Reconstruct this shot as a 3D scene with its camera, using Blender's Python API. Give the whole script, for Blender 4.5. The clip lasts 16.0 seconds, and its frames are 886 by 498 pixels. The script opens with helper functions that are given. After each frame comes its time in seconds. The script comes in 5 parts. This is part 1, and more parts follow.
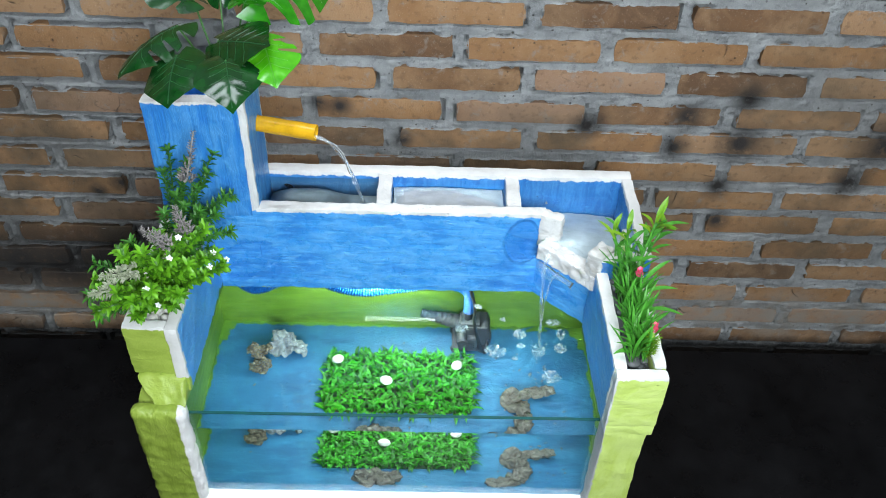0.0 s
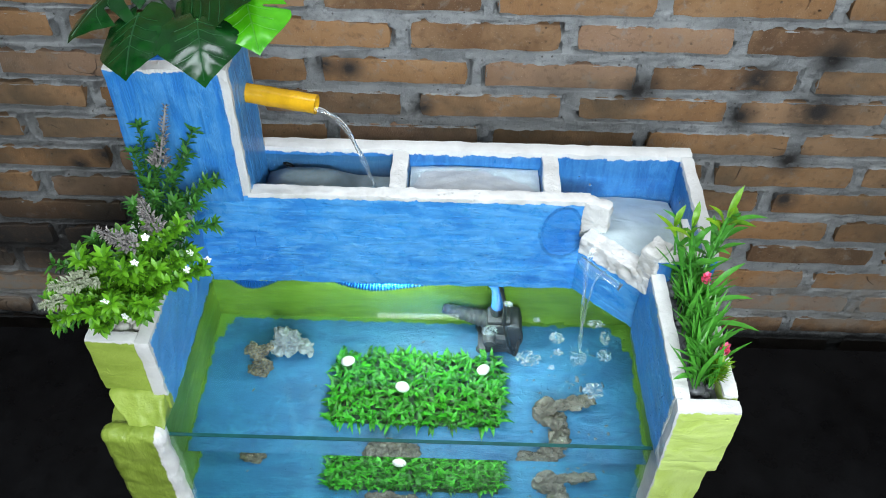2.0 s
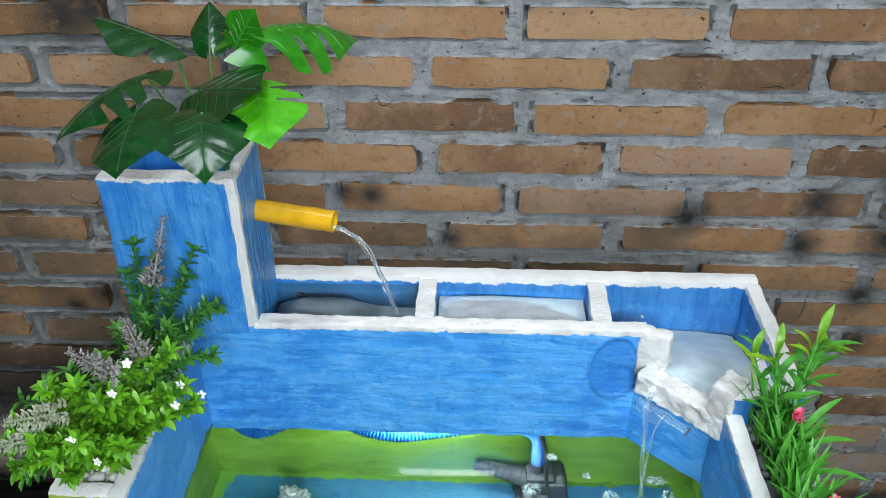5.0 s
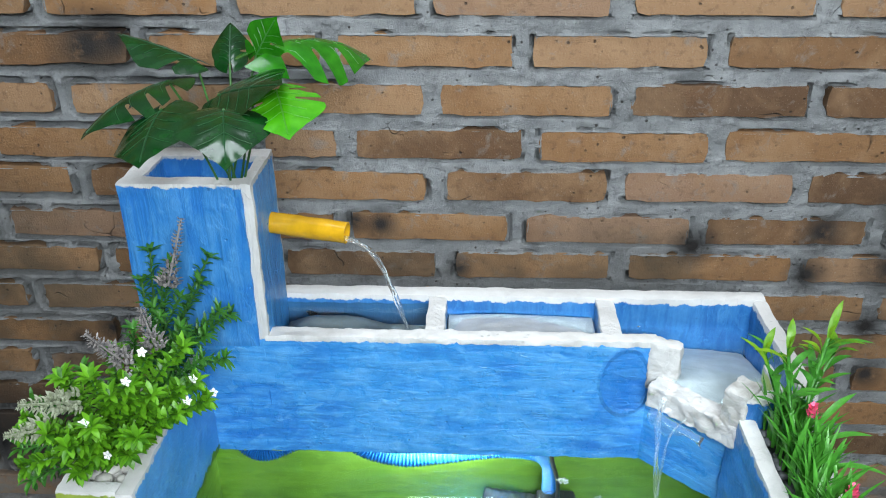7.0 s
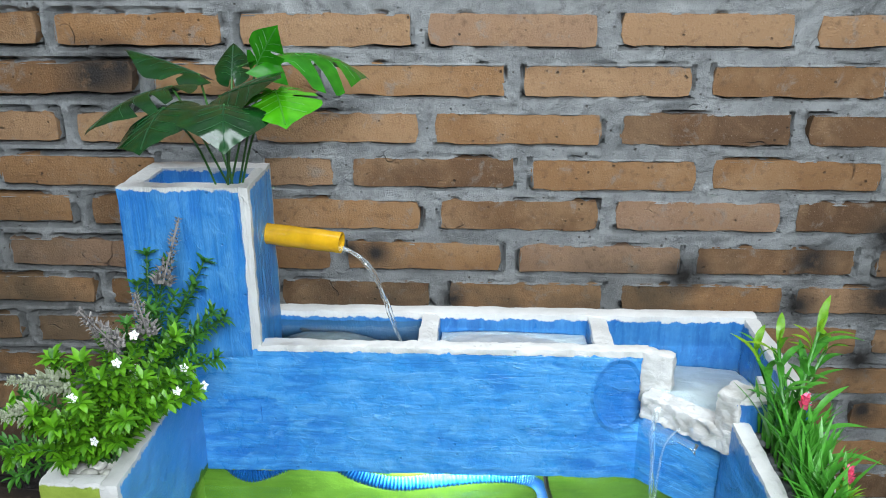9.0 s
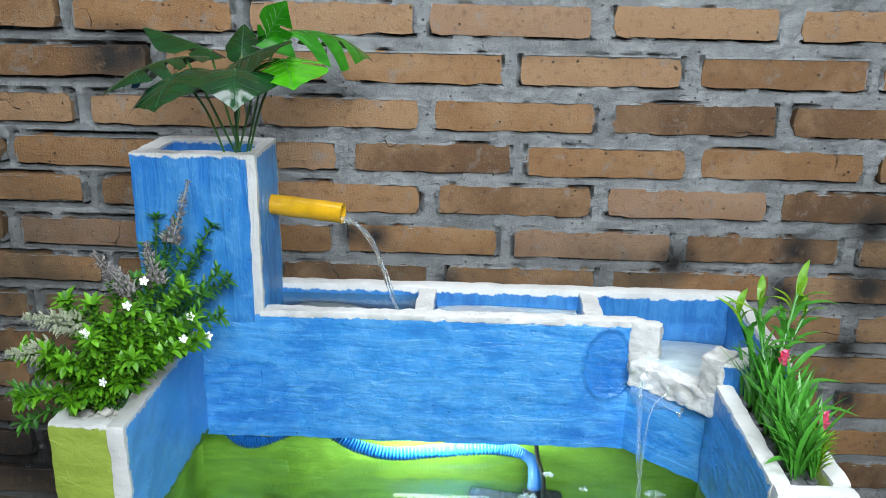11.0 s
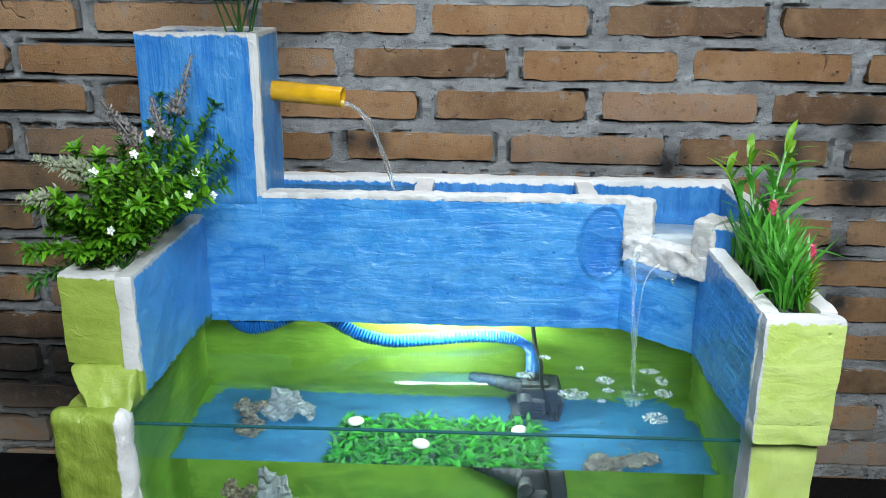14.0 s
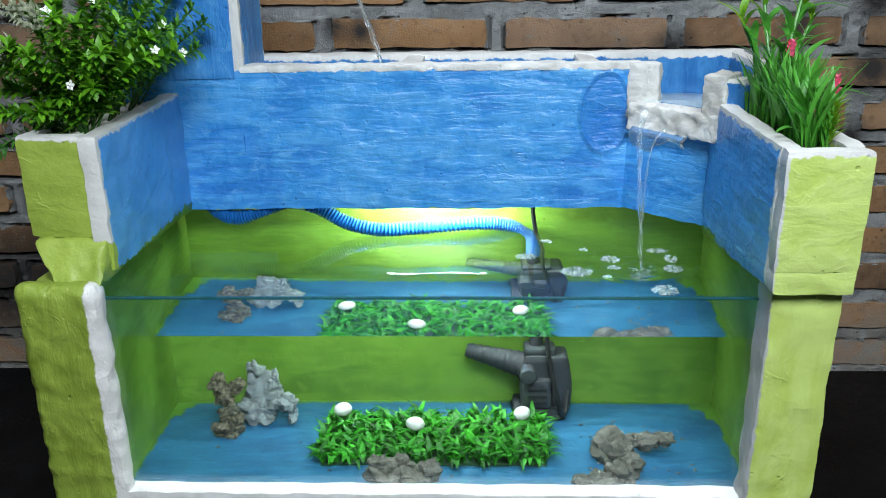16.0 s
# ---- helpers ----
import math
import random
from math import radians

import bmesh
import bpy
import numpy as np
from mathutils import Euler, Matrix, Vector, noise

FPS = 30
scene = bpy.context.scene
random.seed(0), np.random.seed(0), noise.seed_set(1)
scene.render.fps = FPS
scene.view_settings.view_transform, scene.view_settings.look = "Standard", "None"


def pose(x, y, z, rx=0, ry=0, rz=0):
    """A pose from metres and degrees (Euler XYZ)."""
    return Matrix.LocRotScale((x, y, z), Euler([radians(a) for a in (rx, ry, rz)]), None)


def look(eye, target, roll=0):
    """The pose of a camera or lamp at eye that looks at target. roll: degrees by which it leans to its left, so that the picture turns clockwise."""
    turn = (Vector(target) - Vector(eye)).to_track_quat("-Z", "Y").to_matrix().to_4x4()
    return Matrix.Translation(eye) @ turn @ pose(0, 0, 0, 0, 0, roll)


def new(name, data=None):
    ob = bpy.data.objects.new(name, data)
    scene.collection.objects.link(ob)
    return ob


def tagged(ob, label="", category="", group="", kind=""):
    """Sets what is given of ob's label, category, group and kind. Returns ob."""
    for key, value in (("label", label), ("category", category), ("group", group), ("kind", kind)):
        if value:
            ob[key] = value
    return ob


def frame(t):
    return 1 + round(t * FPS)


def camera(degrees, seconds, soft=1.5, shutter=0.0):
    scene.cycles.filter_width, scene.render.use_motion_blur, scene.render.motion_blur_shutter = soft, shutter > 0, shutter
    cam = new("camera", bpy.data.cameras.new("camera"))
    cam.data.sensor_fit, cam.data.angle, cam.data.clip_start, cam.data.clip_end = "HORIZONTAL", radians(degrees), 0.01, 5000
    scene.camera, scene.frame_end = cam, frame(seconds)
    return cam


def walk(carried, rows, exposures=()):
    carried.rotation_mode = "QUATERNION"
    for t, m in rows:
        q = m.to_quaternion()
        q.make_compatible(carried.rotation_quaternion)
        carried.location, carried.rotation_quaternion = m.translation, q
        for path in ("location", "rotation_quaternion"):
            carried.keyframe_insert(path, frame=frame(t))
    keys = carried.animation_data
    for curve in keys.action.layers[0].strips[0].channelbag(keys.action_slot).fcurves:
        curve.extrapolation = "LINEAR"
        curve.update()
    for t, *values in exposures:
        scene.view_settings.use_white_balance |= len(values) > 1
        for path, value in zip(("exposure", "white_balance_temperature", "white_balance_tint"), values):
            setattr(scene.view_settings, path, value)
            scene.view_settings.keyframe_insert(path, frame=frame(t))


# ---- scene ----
cam = camera(55.0, 16.0, 1.0)
METRES, EYE, TILT, LEAN, TURN = 0.9, 1.30, -42.0, -1.7, 0.0
ROWS = [
    (0.0, 0.0, 0.0, 0.0, -0.0, -0.0, -0.0),
    (0.5, 0.0035, 0.0492, 0.0166, 0.38, -1.17, -0.06),
    (1.0, 0.004, 0.1089, 0.0356, 1.55, -2.55, -0.09),
    (1.5, 0.0056, 0.1648, 0.0533, 1.88, -3.45, -0.26),
    (2.0, 0.0063, 0.2144, 0.0614, 1.98, -3.49, -0.24),
    (2.5, 0.0051, 0.2556, 0.0633, 2.04, -3.54, -0.24),
    (3.0, 0.0002, 0.2947, 0.0615, 2.58, -3.23, -0.17),
    (3.5, -0.0018, 0.3252, 0.0563, 3.27, -2.24, -0.15),
    (4.0, -0.0062, 0.3475, 0.0445, 3.27, 0.55, -0.06),
    (4.5, -0.0076, 0.36, 0.0283, 3.3, 4.38, 0.06),
    (5.0, -0.0152, 0.3612, 0.0081, 3.3, 8.24, -0.11),
    (7.5, -0.0295, 0.3676, -0.1191, 3.24, 16.24, -0.15),
    (8.0, -0.0304, 0.3704, -0.1483, 3.19, 18.54, -0.2),
    (8.5, -0.0276, 0.3785, -0.1765, 3.12, 20.23, -0.25),
    (9.0, -0.0229, 0.3867, -0.2004, 3.07, 21.49, -0.32),
    (11.5, -0.0198, 0.3723, -0.3161, 2.58, 24.29, -1.22),
    (12.0, -0.0207, 0.3701, -0.3465, 2.61, 24.7, -1.1),
    (12.5, -0.0167, 0.3822, -0.3784, 2.58, 24.83, -1.05),
    (13.0, -0.017, 0.3941, -0.4012, 2.53, 24.7, -0.92),
    (13.5, -0.0178, 0.4056, -0.4199, 2.58, 24.53, -0.81),
    (14.0, -0.0199, 0.4191, -0.4395, 2.63, 24.03, -0.71),
    (14.5, -0.0206, 0.4358, -0.4592, 2.84, 23.23, -0.21),
    (15.0, -0.0194, 0.46, -0.4802, 2.89, 22.81, -0.11),
    (15.5, -0.0173, 0.493, -0.4932, 2.94, 22.45, 0.21),
    (16.0, -0.0186, 0.5235, -0.5127, 3.09, 21.73, 0.58),
]
walk(cam, [(t, pose(0, 0, EYE, TILT, LEAN, TURN) @ pose(METRES * x, METRES * y, METRES * z, 90 + pitch, roll, yaw)) for t, x, y, z, yaw, pitch, roll in ROWS],
     [(0.0, 0.08), (2.0, -0.05), (4.0, -0.12), (7.5, -0.03), (12.0, -0.04), (14.0, -0.11), (16.0, -0.26)])

# ---- world and light ----
world = bpy.data.worlds.new("world")
scene.world = world
world.use_nodes = True
wn = world.node_tree
sky = wn.nodes.new("ShaderNodeTexSky")
sky.sky_type, sky.sun_disc = "NISHITA", False
sky.sun_elevation, sky.sun_rotation = radians(55), radians(200)
wn.links.new(sky.outputs[0], wn.nodes["Background"].inputs[0])
wn.nodes["Background"].inputs[1].default_value = 0.12

# added lamps, source unseen: one in an opening over the pond, one behind camera
CEILING_OPENING = (-0.22, 0.72, 2.58)
lamp = bpy.data.lights.new("added_top_lamp", "AREA")
lamp.shape, lamp.size, lamp.size_y, lamp.energy, lamp.color = "RECTANGLE", 0.95, 0.75, 30.0, (0.90, 0.985, 1.07)
new("added_top_lamp", lamp).matrix_world = look(CEILING_OPENING, (0.0, 0.82, 0.0))
lamp = bpy.data.lights.new("added_front_lamp", "AREA")
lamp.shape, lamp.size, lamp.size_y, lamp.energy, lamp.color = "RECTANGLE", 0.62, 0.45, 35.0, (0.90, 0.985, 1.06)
new("added_front_lamp", lamp).matrix_world = look((0.18, -0.36, 1.38), (0.0, 0.98, 0.42))


# ---- geometry helpers ----
class Geo:
    """Vertices and faces of one mesh; every face keeps a material index."""

    def __init__(self):
        self.v, self.f, self.m = [], [], []

    def add(self, verts, faces, mat=0):
        n = len(self.v)
        self.v.extend(tuple(p) for p in verts)
        self.f.extend(tuple(i + n for i in q) for q in faces)
        self.m.extend([mat] * len(faces))
        return self

    def mesh(self, name, mats, smooth=True):
        me = bpy.data.meshes.new(name)
        me.from_pydata(self.v, [], self.f)
        for m in mats if isinstance(mats, (list, tuple)) else [mats]:
            me.materials.append(m)
        me.polygons.foreach_set("material_index", self.m)
        me.polygons.foreach_set("use_smooth", [smooth] * len(self.f))
        me.update()
        if smooth:
            me.set_sharp_from_angle(angle=radians(38))
        return me


def part(name, geo, mats, parent=None, label="", smooth=True, kind=""):
    ob = new(name, geo.mesh(name, mats, smooth))
    if parent is not None:
        ob.parent = parent
    return tagged(ob, label=label, kind=kind)


def thing(name, label, category, group="", kind="", at=(0, 0, 0)):
    ob = new(name)
    ob.empty_display_size = 0.02
    return tagged(ob, label, category, group, kind)


def rough(p, amp, freq):
    q = Vector(p)
    d = noise.noise_vector(q * freq) + 0.5 * noise.noise_vector(q * freq * 2.7 + Vector((7, 3, 1)))
    return q + d * amp


def box(x0, x1, y0, y1, z0, z1, step=0.009, r=0.003, amp=0.0012, freq=42.0, turn=None):
    """A cuboid with rounded, hand-worked edges and a slightly uneven face."""
    n = [max(1, round(abs(b - a) / step)) for a, b in ((x0, x1), (y0, y1), (z0, z1))]
    lo, hi = Vector((x0, y0, z0)), Vector((x1, y1, z1))
    index, verts, faces = {}, [], []

    def at(i, j, k):
        if (i, j, k) not in index:
            p = Vector((x0 + (x1 - x0) * i / n[0], y0 + (y1 - y0) * j / n[1], z0 + (z1 - z0) * k / n[2]))
            c = Vector([min(max(p[a], lo[a] + r), hi[a] - r) for a in range(3)])
            d = p - c
            if d.length > 1e-9:
                p = c + d.normalized() * r
            if turn is not None:
                p = turn @ p
            index[i, j, k] = len(verts)
            verts.append(rough(p, amp, freq) if amp else p)
        return index[i, j, k]

    for s in (0, n[0]):
        for j in range(n[1]):
            for k in range(n[2]):
                q = (at(s, j, k), at(s, j + 1, k), at(s, j + 1, k + 1), at(s, j, k + 1))
                faces.append(q if s else q[::-1])
    for s in (0, n[1]):
        for i in range(n[0]):
            for k in range(n[2]):
                q = (at(i, s, k), at(i, s, k + 1), at(i + 1, s, k + 1), at(i + 1, s, k))
                faces.append(q if s else q[::-1])
    for s in (0, n[2]):
        for i in range(n[0]):
            for j in range(n[1]):
                q = (at(i, j, s), at(i + 1, j, s), at(i + 1, j + 1, s), at(i, j + 1, s))
                faces.append(q if s else q[::-1])
    return verts, faces


def slab(p, q, back, z0, z1, **kw):
    """An upright board whose front runs from p to q in plan, back metres thick to the left of that line."""
    a, b = Vector((*p, 0)), Vector((*q, 0))
    turn = Matrix.Translation(a) @ Matrix.Rotation(math.atan2(b.y - a.y, b.x - a.x), 4, "Z")
    return box(0, (b - a).length, 0, back, z0, z1, turn=turn, **kw)


def tube(points, radius, sides=12, cap=True):
    """A tube along points; radius is a number or a function of the index."""
    pts = [Vector(p) for p in points]
    verts, faces, side = [], [], None
    for i, p in enumerate(pts):
        d = (pts[min(i + 1, len(pts) - 1)] - pts[max(i - 1, 0)]).normalized()
        if side is None:
            side = d.orthogonal().normalized()
        side = (side - d * side.dot(d)).normalized()
        up = d.cross(side)
        rr = radius(i) if callable(radius) else radius
        for s in range(sides):
            a = 2 * math.pi * s / sides
            verts.append(p + (side * math.cos(a) + up * math.sin(a)) * rr)
    for i in range(len(pts) - 1):
        for s in range(sides):
            t = (s + 1) % sides
            faces.append((i * sides + s, i * sides + t, (i + 1) * sides + t, (i + 1) * sides + s))
    if cap:
        faces.append(tuple(range(sides))[::-1])
        faces.append(tuple((len(pts) - 1) * sides + s for s in range(sides)))
    return verts, faces


def spline(points, n):
    """n points along a smooth curve through the given ones."""
    p = [Vector(q) for q in points]
    p = [2 * p[0] - p[1]] + p + [2 * p[-1] - p[-2]]
    out = []
    for i in range(n):
        u = i / (n - 1) * (len(p) - 3)
        k = min(int(u), len(p) - 4)
        t = u - k
        a, b, c, d = p[k:k + 4]
        out.append(0.5 * (2 * b + (c - a) * t + (2 * a - 5 * b + 4 * c - d) * t * t + (3 * b - a - 3 * c + d) * t ** 3))
    return out


def blob(centre, size, rings=10, sides=14, amp=0.0, freq=40.0, turn=None):
    verts, faces = [], []
    c = Vector(centre)
    for i in range(rings + 1):
        a = math.pi * i / rings
        for s in range(sides):
            b = 2 * math.pi * s / sides
            d = Vector((math.sin(a) * math.cos(b) * size[0], math.sin(a) * math.sin(b) * size[1], math.cos(a) * size[2]))
            if turn is not None:
                d = turn @ d
            p = c + d
            verts.append(p + d.normalized() * (noise.noise(p * freq) * amp + noise.noise(p * freq * 2.6) * amp * 0.5) if amp else p)
    for i in range(rings):
        for s in range(sides):
            t = (s + 1) % sides
            faces.append((i * sides + s, (i + 1) * sides + s, (i + 1) * sides + t, i * sides + t))
    return verts, faces


# ---- materials ----
class Nodes:
    """A small writer for node materials."""

    def __init__(self, name):
        self.mat = bpy.data.materials.new(name)
        self.mat.use_nodes = True
        self.t = self.mat.node_tree
        self.bsdf = self.t.nodes["Principled BSDF"]
        self.pos = self.t.nodes.new("ShaderNodeNewGeometry").outputs["Position"]

    def put(self, socket, value):
        if isinstance(value, bpy.types.NodeSocket):
            self.t.links.new(value, socket)
        elif isinstance(value, (tuple, list)) and len(value) == 3 and socket.type == "RGBA":
            socket.default_value = (*value, 1)
        else:
            socket.default_value = value

    def math(self, op, a, b=0.0, clamp=False):
        n = self.t.nodes.new("ShaderNodeMath")
        n.operation, n.use_clamp = op, clamp
        self.put(n.inputs[0], a)
        self.put(n.inputs[1], b)
        return n.outputs[0]

    def scaled(self, vec, scale):
        n = self.t.nodes.new("ShaderNodeVectorMath")
        n.operation = "MULTIPLY"
        self.put(n.inputs[0], vec)
        n.inputs[1].default_value = scale
        return n.outputs[0]

    def noise(self, scale, detail=4.0, rough=0.55, vec=None, distort=0.0):
        n = self.t.nodes.new("ShaderNodeTexNoise")
        self.put(n.inputs["Vector"], vec or self.pos)
        n.inputs["Scale"].default_value = scale
        n.inputs["Detail"].default_value = detail
        n.inputs["Roughness"].default_value = rough
        n.inputs["Distortion"].default_value = distort
        return n.outputs["Fac"]

    def cells(self, scale, feature="F1", vec=None):
        n = self.t.nodes.new("ShaderNodeTexVoronoi")
        n.feature = feature
        self.put(n.inputs["Vector"], vec or self.pos)
        n.inputs["Scale"].default_value = scale
        return n.outputs["Distance"]

    def ramp(self, fac, lo, hi):
        """fac from lo to hi, as 0 to 1."""
        n = self.t.nodes.new("ShaderNodeMapRange")
        self.put(n.inputs[0], fac)
        n.inputs[1].default_value, n.inputs[2].default_value = lo, hi
        return n.outputs[0]

    def mix(self, fac, a, b, blend="MIX"):
        n = self.t.nodes.new("ShaderNodeMix")
        n.data_type, n.blend_type = "RGBA", blend
        self.put(n.inputs[0], fac)
        self.put(n.inputs[6], a)
        self.put(n.inputs[7], b)
        return n.outputs[2]

    def axis(self, name):
        n = self.t.nodes.new("ShaderNodeSeparateXYZ")
        self.put(n.inputs[0], self.pos)
        return n.outputs["XYZ".index(name)]

    def random(self):
        return self.t.nodes.new("ShaderNodeObjectInfo").outputs["Random"]

    def island(self):
        for n in self.t.nodes:
            if n.type == "NEW_GEOMETRY":
                return n.outputs["Random Per Island"]

    def near(self, point, radius):
        """1 at point, falling to 0 at radius."""
        n = self.t.nodes.new("ShaderNodeVectorMath")
        n.operation = "DISTANCE"
        self.put(n.inputs[0], self.pos)
        n.inputs[1].default_value = point
        return self.ramp(n.outputs["Value"], radius, radius * 0.15)

    def done(self, color, roughness=0.6, bump=None, depth=0.002, **more):
        b = self.bsdf
        self.put(b.inputs["Base Color"], color)
        self.put(b.inputs["Roughness"], roughness)
        for key, value in more.items():
            self.put(b.inputs[key.replace("_", " ")], value)
        if bump is not None:
            n = self.t.nodes.new("ShaderNodeBump")
            n.inputs["Strength"].default_value = 1.0
            n.inputs["Distance"].default_value = depth
            self.put(n.inputs["Height"], bump)
            self.t.links.new(n.outputs[0], b.inputs["Normal"])
        return self.mat


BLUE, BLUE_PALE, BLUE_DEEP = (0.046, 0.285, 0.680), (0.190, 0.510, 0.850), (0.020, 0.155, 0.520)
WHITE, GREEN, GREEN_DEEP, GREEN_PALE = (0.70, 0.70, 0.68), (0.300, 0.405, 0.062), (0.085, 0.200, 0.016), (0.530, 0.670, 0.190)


def paint(name, base, pale, deep, layers=(), brush=(12, 12, 150), gloss=0.30, depth=0.0040, patch=None):
    """Brushed paint on cement. layers: (colour, [(axis, sign, limit, ragged), ...]) painted over the base where all conditions hold."""
    n = Nodes(name)
    streak = n.noise(1.0, 5.0, 0.6, n.scaled(n.pos, brush), 0.5)
    broad = n.noise(11.0, 3.0, 0.6, None, 0.8)
    grit = n.noise(330.0, 3.0, 0.6)
    lumps = n.noise(60.0, 4.0, 0.6, None, 0.5)
    dabs = n.noise(1.0, 3.0, 0.6, n.scaled(n.pos, tuple(34 + k * 0.55 for k in brush)), 0.6)
    edge = n.math("SUBTRACT", n.noise(95.0, 3.0, 0.6), 0.5)
    c = n.mix(n.ramp(n.math("ADD", n.math("MULTIPLY", streak, 0.70), n.math("MULTIPLY", broad, 0.8)), 0.46, 0.78), deep, base)
    c = n.mix(n.math("MULTIPLY", n.ramp(n.math("ADD", n.math("MULTIPLY", streak, 1.1), n.math("ADD", n.math("MULTIPLY", lumps, 0.7), n.math("MULTIPLY", broad, 0.5))), 1.08, 1.50), 0.50), c, pale)
    c = n.mix(n.math("MULTIPLY", n.ramp(dabs, 0.58, 0.68), 0.40), c, pale)
    # thin ridges of dried paint and small pits in the cement
    ridge = n.math("MULTIPLY", n.ramp(n.math("ABSOLUTE", n.math("SUBTRACT", n.noise(1.0, 3.0, 0.55, n.scaled(n.pos, tuple(26 + k * 0.25 for k in brush)), 0.4), 0.5)), 0.034, 0.004), n.ramp(n.noise(34.0, 2.0), 0.50, 0.68))
    pit = n.math("MULTIPLY", n.ramp(n.math("ADD", n.cells(95.0), n.math("MULTIPLY", grit, 0.14)), 0.25, 0.16), n.ramp(n.noise(24.0), 0.54, 0.62))
    c = n.mix(n.math("MULTIPLY", ridge, 0.22), c, pale)
    c = n.mix(n.math("MULTIPLY", pit, 0.35), c, tuple(k * 0.6 for k in deep))
    ring = 0.0
    if patch:
        cx, cz, rx, rz = patch
        u = n.math("DIVIDE", n.math("SUBTRACT", n.axis("X"), cx), rx)
        v = n.math("DIVIDE", n.math("SUBTRACT", n.axis("Z"), cz), rz)
        d = n.math("SQRT", n.math("ADD", n.math("MULTIPLY", u, u), n.math("MULTIPLY", v, v)))
        d = n.math("ADD", d, n.math("MULTIPLY", edge, 0.15))
        ring = n.ramp(n.math("ABSOLUTE", n.math("SUBTRACT", d, 1.0)), 0.13, 0.0)
        c = n.mix(n.math("MULTIPLY", n.ramp(d, 1.04, 0.90), 0.48), c, deep)
        c = n.mix(n.math("MULTIPLY", ring, 0.34), c, deep)
    for colour, conditions in layers:
        mask = None
        for axis, sign, limit, ragged in conditions:
            d = n.math("MULTIPLY", n.math("SUBTRACT", n.axis(axis), limit), float(sign))
            d = n.math("ADD", d, n.math("MULTIPLY", edge, ragged * 3.0))
            d = n.ramp(d, -0.0007, 0.0007)
            mask = d if mask is None else n.math("MULTIPLY", mask, d)
        dirty = n.mix(n.math("MULTIPLY", n.ramp(n.math("ADD", broad, n.math("MULTIPLY", lumps, 0.6)), 0.72, 1.05), 0.45), colour, tuple(k * 0.66 for k in colour))
        c = n.mix(mask, c, dirty)
    height = n.math("ADD", n.math("ADD", n.math("MULTIPLY", streak, 0.8), n.math("MULTIPLY", dabs, 0.35)), n.math("ADD", n.math("MULTIPLY", grit, 0.07), n.math("MULTIPLY", lumps, 0.35)))
    height = n.math("ADD", height, n.math("SUBTRACT", n.math("MULTIPLY", ridge, 0.13), n.math("MULTIPLY", pit, 0.24)))
    if patch:
        height = n.math("ADD", height, n.math("MULTIPLY", ring, 0.48))
    return n.done(c, n.ramp(lumps, 0.2, 0.9) if gloss is None else n.math("ADD", gloss - 0.1, n.math("MULTIPLY", lumps, 0.25)), height, depth)


TOP = lambda z: (WHITE, [("Z", 1, z, 0.004)])
M_PANEL = paint("blue_panel_paint", BLUE, BLUE_PALE, BLUE_DEEP, [(GREEN, [("Z", -1, 0.350, 0.006)]), TOP(0.5065)], (14, 18, 92), gloss=0.27, depth=0.0034, patch=(0.1450, 0.4600, 0.0270, 0.0430))
# the tower's deeper blue carries the shade of the leaves above it
M_TOWER = paint("shaded_blue_tower_paint", (0.036, 0.218, 0.560), (0.130, 0.390, 0.720), BLUE_DEEP, [TOP(0.6855)], (120, 120, 11))
M_TOWER_SIDE = paint("blue_tower_side_paint", BLUE, BLUE_PALE, BLUE_DEEP, [TOP(0.6855), (WHITE, [("Y", -1, 0.9605, 0.003), ("Z", 1, 0.508, 0.004)]), (WHITE, [("Y", 1, 1.0465, 0.003), ("Z", 1, 0.508, 0.004)])], (150, 150, 10))
# shade inside the cells is put into this blue; left cell darker below 0.50
M_TROUGH = paint("shaded_blue_trough_paint", (0.028, 0.175, 0.455), (0.090, 0.320, 0.640), (0.013, 0.105, 0.350), [((0.026, 0.110, 0.235), [("X", -1, -0.070, 0.001), ("Z", -1, 0.5000, 0.002)]), TOP(0.5045)], (110, 110, 12), 0.3, 0.0022)
# light from the right is put into the left board's paler blue
M_LEFT_BOARD = paint("lit_left_board_paint", (0.085, 0.330, 0.720), (0.15, 0.42, 0.82), BLUE, [(GREEN_DEEP, [("Z", -1, 0.362, 0.006)]), (WHITE, [("Z", 1, 0.4805, 0.004)]), (WHITE, [("Y", -1, 0.7440, 0.003), ("Z", 1, 0.388, 0.003)]), (GREEN, [("Y", -1, 0.7460, 0.003), ("Z", -1, 0.389, 0.003)])], (14, 14, 30), 0.36, 0.0024)
M_RIGHT_BOARD = paint("right_board_paint", BLUE, (0.10, 0.29, 0.70), BLUE_DEEP, [(GREEN_DEEP, [("Z", -1, 0.358, 0.008)]), (WHITE, [("Z", 1, 0.4805, 0.004)]), (WHITE, [("Y", -1, 0.6930, 0.003)])], (12, 12, 60))
# greens on the left are set darker than those on the right
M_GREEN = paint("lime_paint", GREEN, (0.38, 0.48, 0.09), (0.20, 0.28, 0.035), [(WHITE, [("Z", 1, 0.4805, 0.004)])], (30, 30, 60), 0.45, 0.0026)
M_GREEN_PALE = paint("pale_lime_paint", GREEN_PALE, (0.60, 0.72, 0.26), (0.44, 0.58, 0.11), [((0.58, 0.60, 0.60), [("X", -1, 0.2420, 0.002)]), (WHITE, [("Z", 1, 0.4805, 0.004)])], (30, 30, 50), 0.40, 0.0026)
